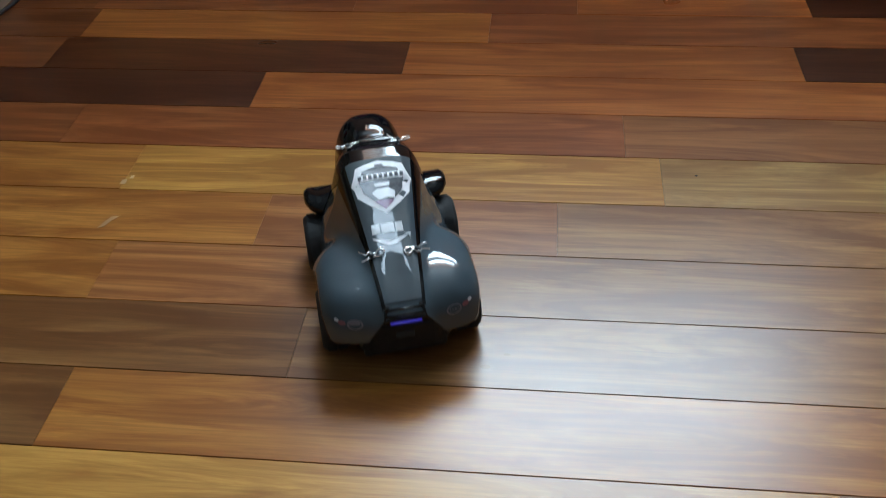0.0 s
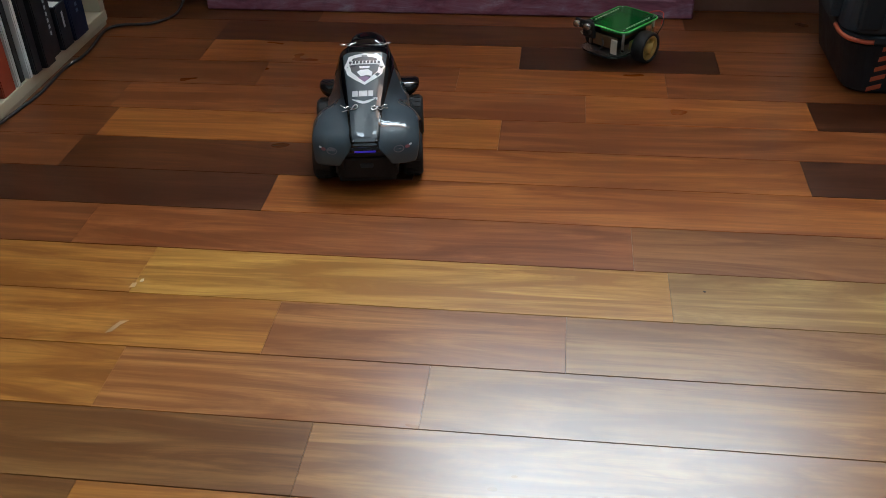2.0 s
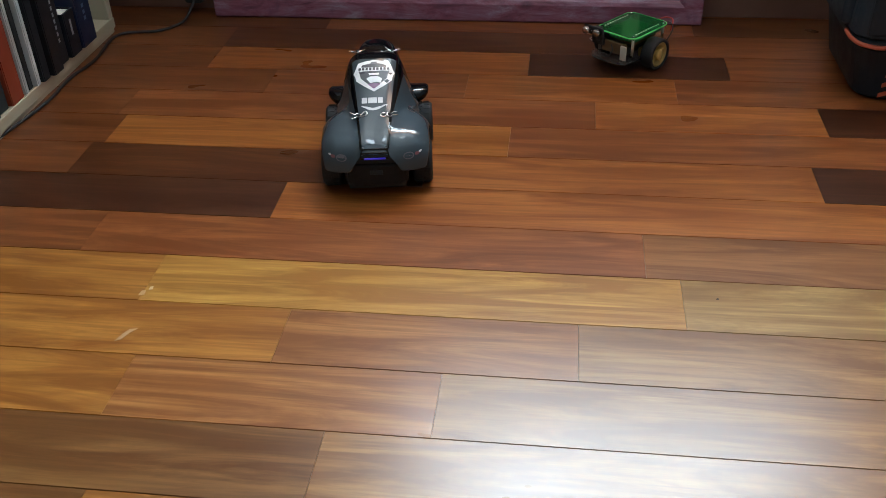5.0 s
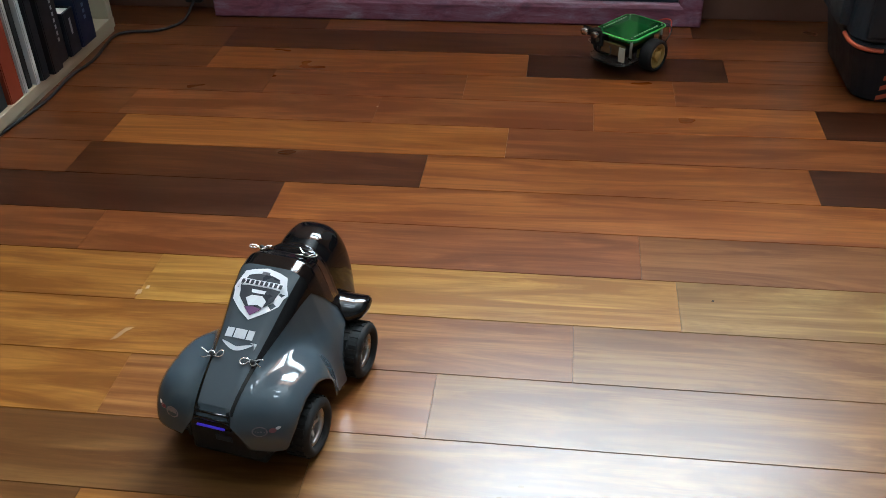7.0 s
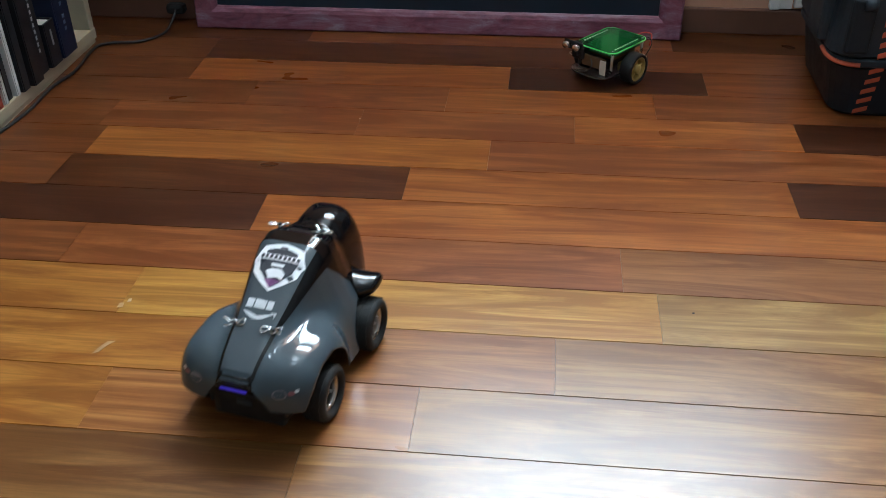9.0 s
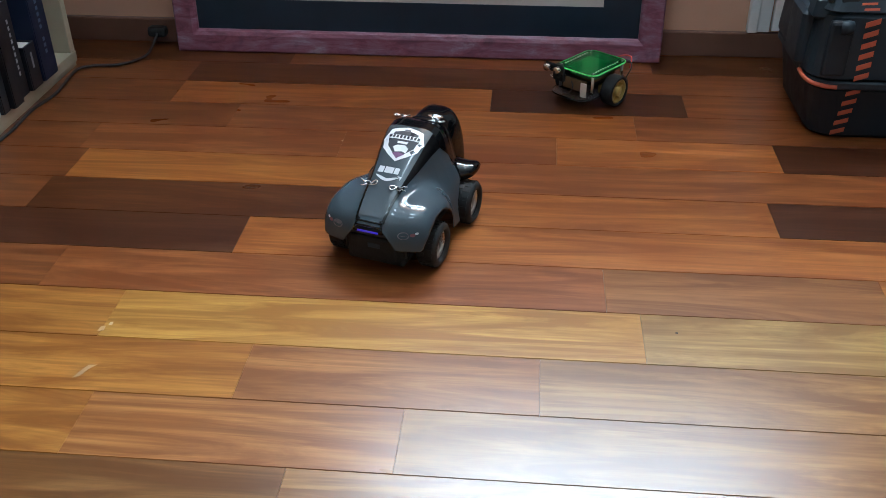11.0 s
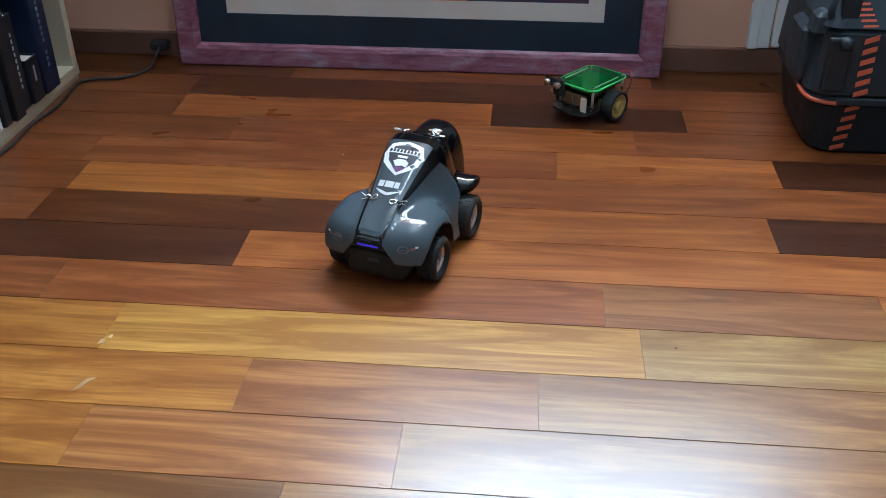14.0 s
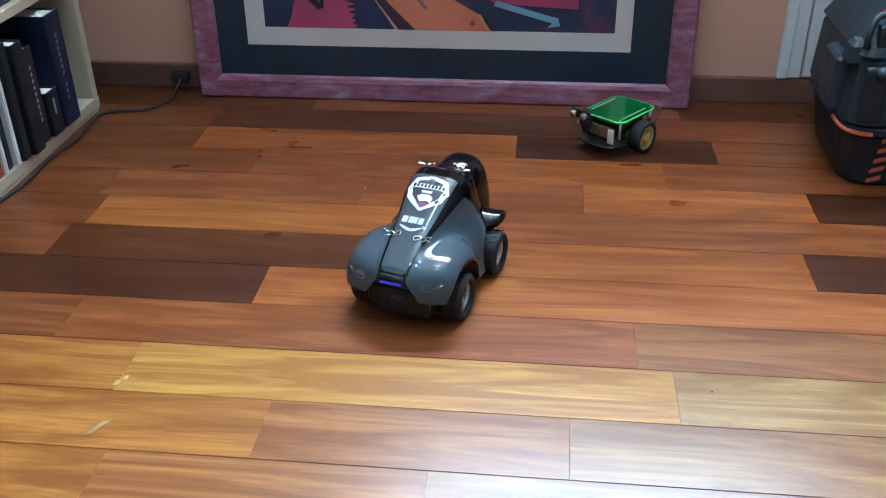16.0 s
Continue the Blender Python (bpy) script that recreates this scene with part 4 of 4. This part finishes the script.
    # faint round decals low on the fenders
    for s in (-1, 1):
        def fender(u, v, r, mat, name):
            bm = bmesh.new()
            ring = []
            for k in range(16):
                a = 2 * math.pi * k / 16
                x, z = s * u + r * math.cos(a), v + r * 0.62 * math.sin(a)
                ys = np.linspace(-0.090, 0.0, 200)
                f = shell_field(np.full(200, x), ys, np.full(200, z))
                hit = ys[np.argmax(f < 0)]
                ring.append(bm.verts.new((x, hit - 0.0008, z)))
            bm.faces.new(ring)
            return part(name, finish(bm), mat, car, "faint printed badge on the fender")
        fender(0.052, 0.0790, 0.0085, DECAL, "fender_badge")
        fender(0.052, 0.0790, 0.0068, GREY, "badge_field")
        for k in range(4):
            fender(0.0475 + 0.003 * k, 0.0790, 0.0011, DECAL, "badge_bar")
        fender(0.0650, 0.0805, 0.0038, DECAL_RED, "red_badge")
        fender(0.0700, 0.0825, 0.0024, PRINT, "pale_badge")
    # wire clips that hold the shell on its posts: one straight leg, one wavy leg, a loop at the end
    wire = [(0.0105, 0.0030, 0), (0.006, 0.0027, 0.0006), (0.002, 0.0014, 0), (-0.003, 0.0018, 0), (-0.0075, 0.0026, 0.001), (-0.0112, 0.0016, 0.0018), (-0.0122, -0.0012, 0.002), (-0.0100, -0.0032, 0.0018),
            (-0.0068, -0.0022, 0.001), (-0.0035, 0.0004, 0.0004), (-0.001, -0.0022, 0), (0.0020, -0.0030, 0.0004), (0.0048, -0.0012, 0.0010), (0.0078, -0.0030, 0.0022), (0.0108, -0.0044, 0.0040)]
    for x, y, turn, tip in ((-0.0232, -0.0115, 190, 30), (0.0232, -0.0115, 5, 30), (-0.0275, 0.126, 15, -6), (0.0275, 0.126, 172, -6)):
        p = shell_point(y, x, 0.0036)
        m = Matrix.Translation(p) @ pose(0, 0, 0, tip, 0, 0) @ pose(0, 0, 0, 0, 0, turn)
        clip = part("body_clip", tube(glide([(1.12 * x, 1.25 * y, 1.2 * z) for x, y, z in wire], 5), 0.0009, 8), CHROME, car, "bent silver wire clip", m)
        part("post", lathe([(0, -0.004), (0.0026, -0.004), (0.0026, 0.002), (0.0018, 0.003), (0, 0.003)], 12, pose(0, 0, 0, 0, -90, 0)), BLACK, clip)
    return car, wheels


CAR, WHEELS = racing_car()

# ---- floor boards ----
# leftmost boards take a darkened rb for the weaker light there; go lowered likewise
TINT = {
    "lb": (0.255, 0.098, 0.036), "go": (0.280, 0.108, 0.026), "gd": (0.397, 0.191, 0.05), "to": (0.279, 0.154, 0.062),
    "or": (0.304, 0.103, 0.026), "rb": (0.206, 0.063, 0.023), "rb_shade": (0.168, 0.052, 0.019), "tn": (0.234, 0.104, 0.041), "br": (0.145, 0.060, 0.022),
    "bg": (0.205, 0.080, 0.034), "db": (0.096, 0.029, 0.011), "dk": (0.060, 0.018, 0.009), "ro": (0.275, 0.086, 0.025)}
# first board of most far rows has that shade in its tint
BOARDS = {
    9: [("db", -0.7), ("rb", 0.1), ("db", 9)], 8: [("rb_shade", -0.9), ("db", 0.0), ("rb", 9)],
    7: [("rb_shade", -0.9), ("ro", -0.242), ("dk", 0.149), ("rb", 0.75), ("db", 9)], 6: [("rb_shade", -0.75), ("rb", -0.358), ("ro", 0.041), ("rb", 0.55), ("or", 9)],
    5: [("rb_shade", -1.0), ("rb", -0.512), ("rb", -0.111), ("ro", 0.288), ("dk", 0.9), ("rb", 9)],
    4: [("rb_shade", -0.98), ("or", -0.261), ("rb", 0.52), ("or", 9)], 3: [("rb_shade", -1.0), ("db", -0.392), ("ro", 0.237), ("dk", 0.8), ("rb", 9)],
    2: [("dk", -0.615), ("ro", 0.45), ("tn", 9)], 1: [("rb_shade", -0.876), ("rb", -0.046), ("bg", 0.354), ("or", 9)],
    0: [("go", -0.741), ("gd", 0.0), ("to", 0.75), ("rb", 9)], -1: [("go", -0.523), ("lb", -0.139), ("tn", 0.55), ("rb", 9)],
    -2: [("go", -0.700), ("lb", -0.305), ("tn", 0.48), ("rb", 9)], -3: [("br", -0.428), ("tn", 0.40), ("rb", 9)],
    -4: [("br", -0.668), ("go", 0.202), ("or", 9)], -5: [("gd", 0.128), ("tn", 9)],
    -6: [("rb", -0.5), ("or", 0.3), ("rb", 9)], -7: [("or", -0.8), ("rb", 0.1), ("tn", 9)]}


def floor_boards():
    rng = random.Random(4)
    bm = bmesh.new()
    low = [bm.verts.new(p) for p in ((0, 0, -1), (1, 0, -1), (1, 1, -1), (0, 1, -1))]
    mid = [bm.verts.new(p) for p in ((0, 0, -0.12), (1, 0, -0.12), (1, 1, -0.12), (0, 1, -0.12))]
    dx, dy = 0.0002, 0.0045
    top = [bm.verts.new(p) for p in ((dx, dy, 0), (1 - dx, dy, 0), (1 - dx, 1 - dy, 0), (dx, 1 - dy, 0))]
    for A, B in ((low, mid), (mid, top)):
        for i in range(4):
            bm.faces.new((A[i], A[(i + 1) % 4], B[(i + 1) % 4], B[i]))
    bm.faces.new(top)
    me = mesh_of("board", finish(bm), WOOD)
    gap = 0.0004
    for row in range(-30, 11):
        cuts = BOARDS.get(row)
        if cuts is None:
            x, cuts = X0 + rng.uniform(0.2, 0.8), []
            while x < X1:
                cuts.append((rng.choice(["rb", "or", "db", "br", "tn", "rb", "ro"]), x))
                x += rng.uniform(0.4, 0.95)
            cuts.append((rng.choice(["rb", "or", "br"]), 9))
        x = X0
        for tint, end in cuts:
            end = min(end, X1)
            y0, y1 = row * PLANK + gap, min((row + 1) * PLANK - gap, Y1)
            if end - x < 0.02 or y1 <= y0:
                continue
            ob = new("board", me)
            ob.parent = FLOOR
            ob.matrix_basis = Matrix.Translation((x, y0, rng.uniform(-0.0002, 0.0))) @ Matrix.Diagonal((end - x - 0.0002, y1 - y0, 0.008, 1))
            c = TINT[tint]
            f = rng.uniform(0.94, 1.06)
            ob.color = (c[0] * f * 1.02, c[1] * f * 1.13, c[2] * f * 0.86, 1)
            x = end


floor_boards()


def scuff(x, y, pts, color, label):
    """A worn spot in the varnish, a hair proud of the board."""
    m = worn("scuff", color, 0.6, 60, 0.2)
    bm = prism(pts, 0, 0.0003)
    tagged(part("scuff_mark", bm, m, at=pose(x, y, 0.0001)), label, "scuff", "worn spots on the floor")


scuff(-0.729, -0.074, [(-0.010, -0.014), (-0.002, -0.010), (0.004, 0.004), (0.012, 0.014), (0.001, 0.012), (-0.004, 0.002)], (0.34, 0.20, 0.09), "pale scuff scratched into the varnished board")
scuff(-0.741, 0.016, [(-0.004, -0.006), (0.004, -0.004), (0.003, 0.006), (-0.003, 0.005)], (0.44, 0.28, 0.14), "small pale scuff on the gold board")
scuff(-0.733, 0.028, [(-0.002, -0.004), (0.003, -0.003), (0.002, 0.004), (-0.002, 0.003)], (0.50, 0.36, 0.22), "small pale scuff on the gold board")
scuff(-0.513, 0.616, [(-0.002, -0.001), (0.001, -0.002), (0.002, 0.001), (-0.001, 0.002)], (0.5, 0.45, 0.4), "tiny pale speck on the board")
scuff(0.046, 0.070, [(-0.002, -0.001), (0.001, -0.002), (0.002, 0.001), (-0.001, 0.002)], (0.02, 0.01, 0.008), "tiny dark knot in the board")


# ---- what moves ----
# seconds, x, y of the rear axle's middle, heading in degrees
DRIVE = [
    (0.0, -0.3141, -0.2488, 16.9), (0.5, -0.3755, -0.0567, 14.8), (1.0, -0.4280, 0.1384, 12.2), (1.4, -0.4610, 0.325, 8.8), (1.55, -0.4647, 0.3448, 8.56),
    (1.8, -0.4647, 0.3459, 8.56), (5.3, -0.4647, 0.3459, 8.56), (5.5, -0.4625, 0.322, 7.8), (5.9, -0.4530, 0.158, 1.2), (6.3, -0.4567, -0.0281, -6.43),
    (6.5, -0.4721, -0.1134, -10.0), (6.72, -0.4950, -0.210, -10.8), (6.85, -0.5029, -0.2324, -10.93), (7.0, -0.5029, -0.2324, -10.93), (8.6, -0.5029, -0.2324, -10.93), (8.75, -0.4985, -0.219, -11.0),
    (9.0, -0.4834, -0.1521, -11.7), (9.2, -0.4591, -0.0563, -12.7), (9.5, -0.4220, 0.080, -14.2), (9.8, -0.3830, 0.201, -16.0), (9.95, -0.3710, 0.2362, -16.46), (10.2, -0.3706, 0.2375, -16.46), (16.0, -0.3706, 0.2375, -16.46)]


def drive(t):
    """The car's place at a time, on smooth lines between the rows of DRIVE that never overshoot."""
    ts = [r[0] for r in DRIVE]
    i = max(0, min(len(ts) - 2, int(np.searchsorted(ts, t, side="right")) - 1))

    def slope(j, c):
        if j <= 0:
            return (DRIVE[1][c] - DRIVE[0][c]) / (ts[1] - ts[0])
        if j >= len(ts) - 1:
            return 0.0
        a = (DRIVE[j][c] - DRIVE[j - 1][c]) / (ts[j] - ts[j - 1])
        b = (DRIVE[j + 1][c] - DRIVE[j][c]) / (ts[j + 1] - ts[j])
        return 0.0 if a * b <= 0 else 2 * a * b / (a + b)

    h = ts[i + 1] - ts[i]
    u = min(max((t - ts[i]) / h, 0), 1)
    out = []
    for c in (1, 2, 3):
        p0, p1, m0, m1 = DRIVE[i][c], DRIVE[i + 1][c], slope(i, c) * h, slope(i + 1, c) * h
        out.append((2 * u ** 3 - 3 * u * u + 1) * p0 + (u ** 3 - 2 * u * u + u) * m0 + (3 * u * u - 2 * u ** 3) * p1 + (u ** 3 - u * u) * m1)
    return out


def motions():
    times = [i / 10 for i in range(161)]
    places = [drive(t) for t in times]
    walk(CAR, [(t, pose(x, y, 0, 0, 0, a)) for t, (x, y, a) in zip(times, places)])
    roll, turn = [0.0], 0.0
    for (xa, ya, aa), (xb, yb, ab) in zip(places, places[1:]):
        h = radians((aa + ab) / 2)
        turn += math.degrees((-(xb - xa) * math.sin(h) + (yb - ya) * math.cos(h)) / WHEEL_R)
        roll.append(turn)
    for wheel in WHEELS:
        rest = wheel.matrix_basis.copy()
        side = 1 if rest.translation.x > 0 else -1
        walk(wheel, [(t, rest @ pose(0, 0, 0, -r * side, 0, 0)) for t, r in zip(times, roll)])


motions()
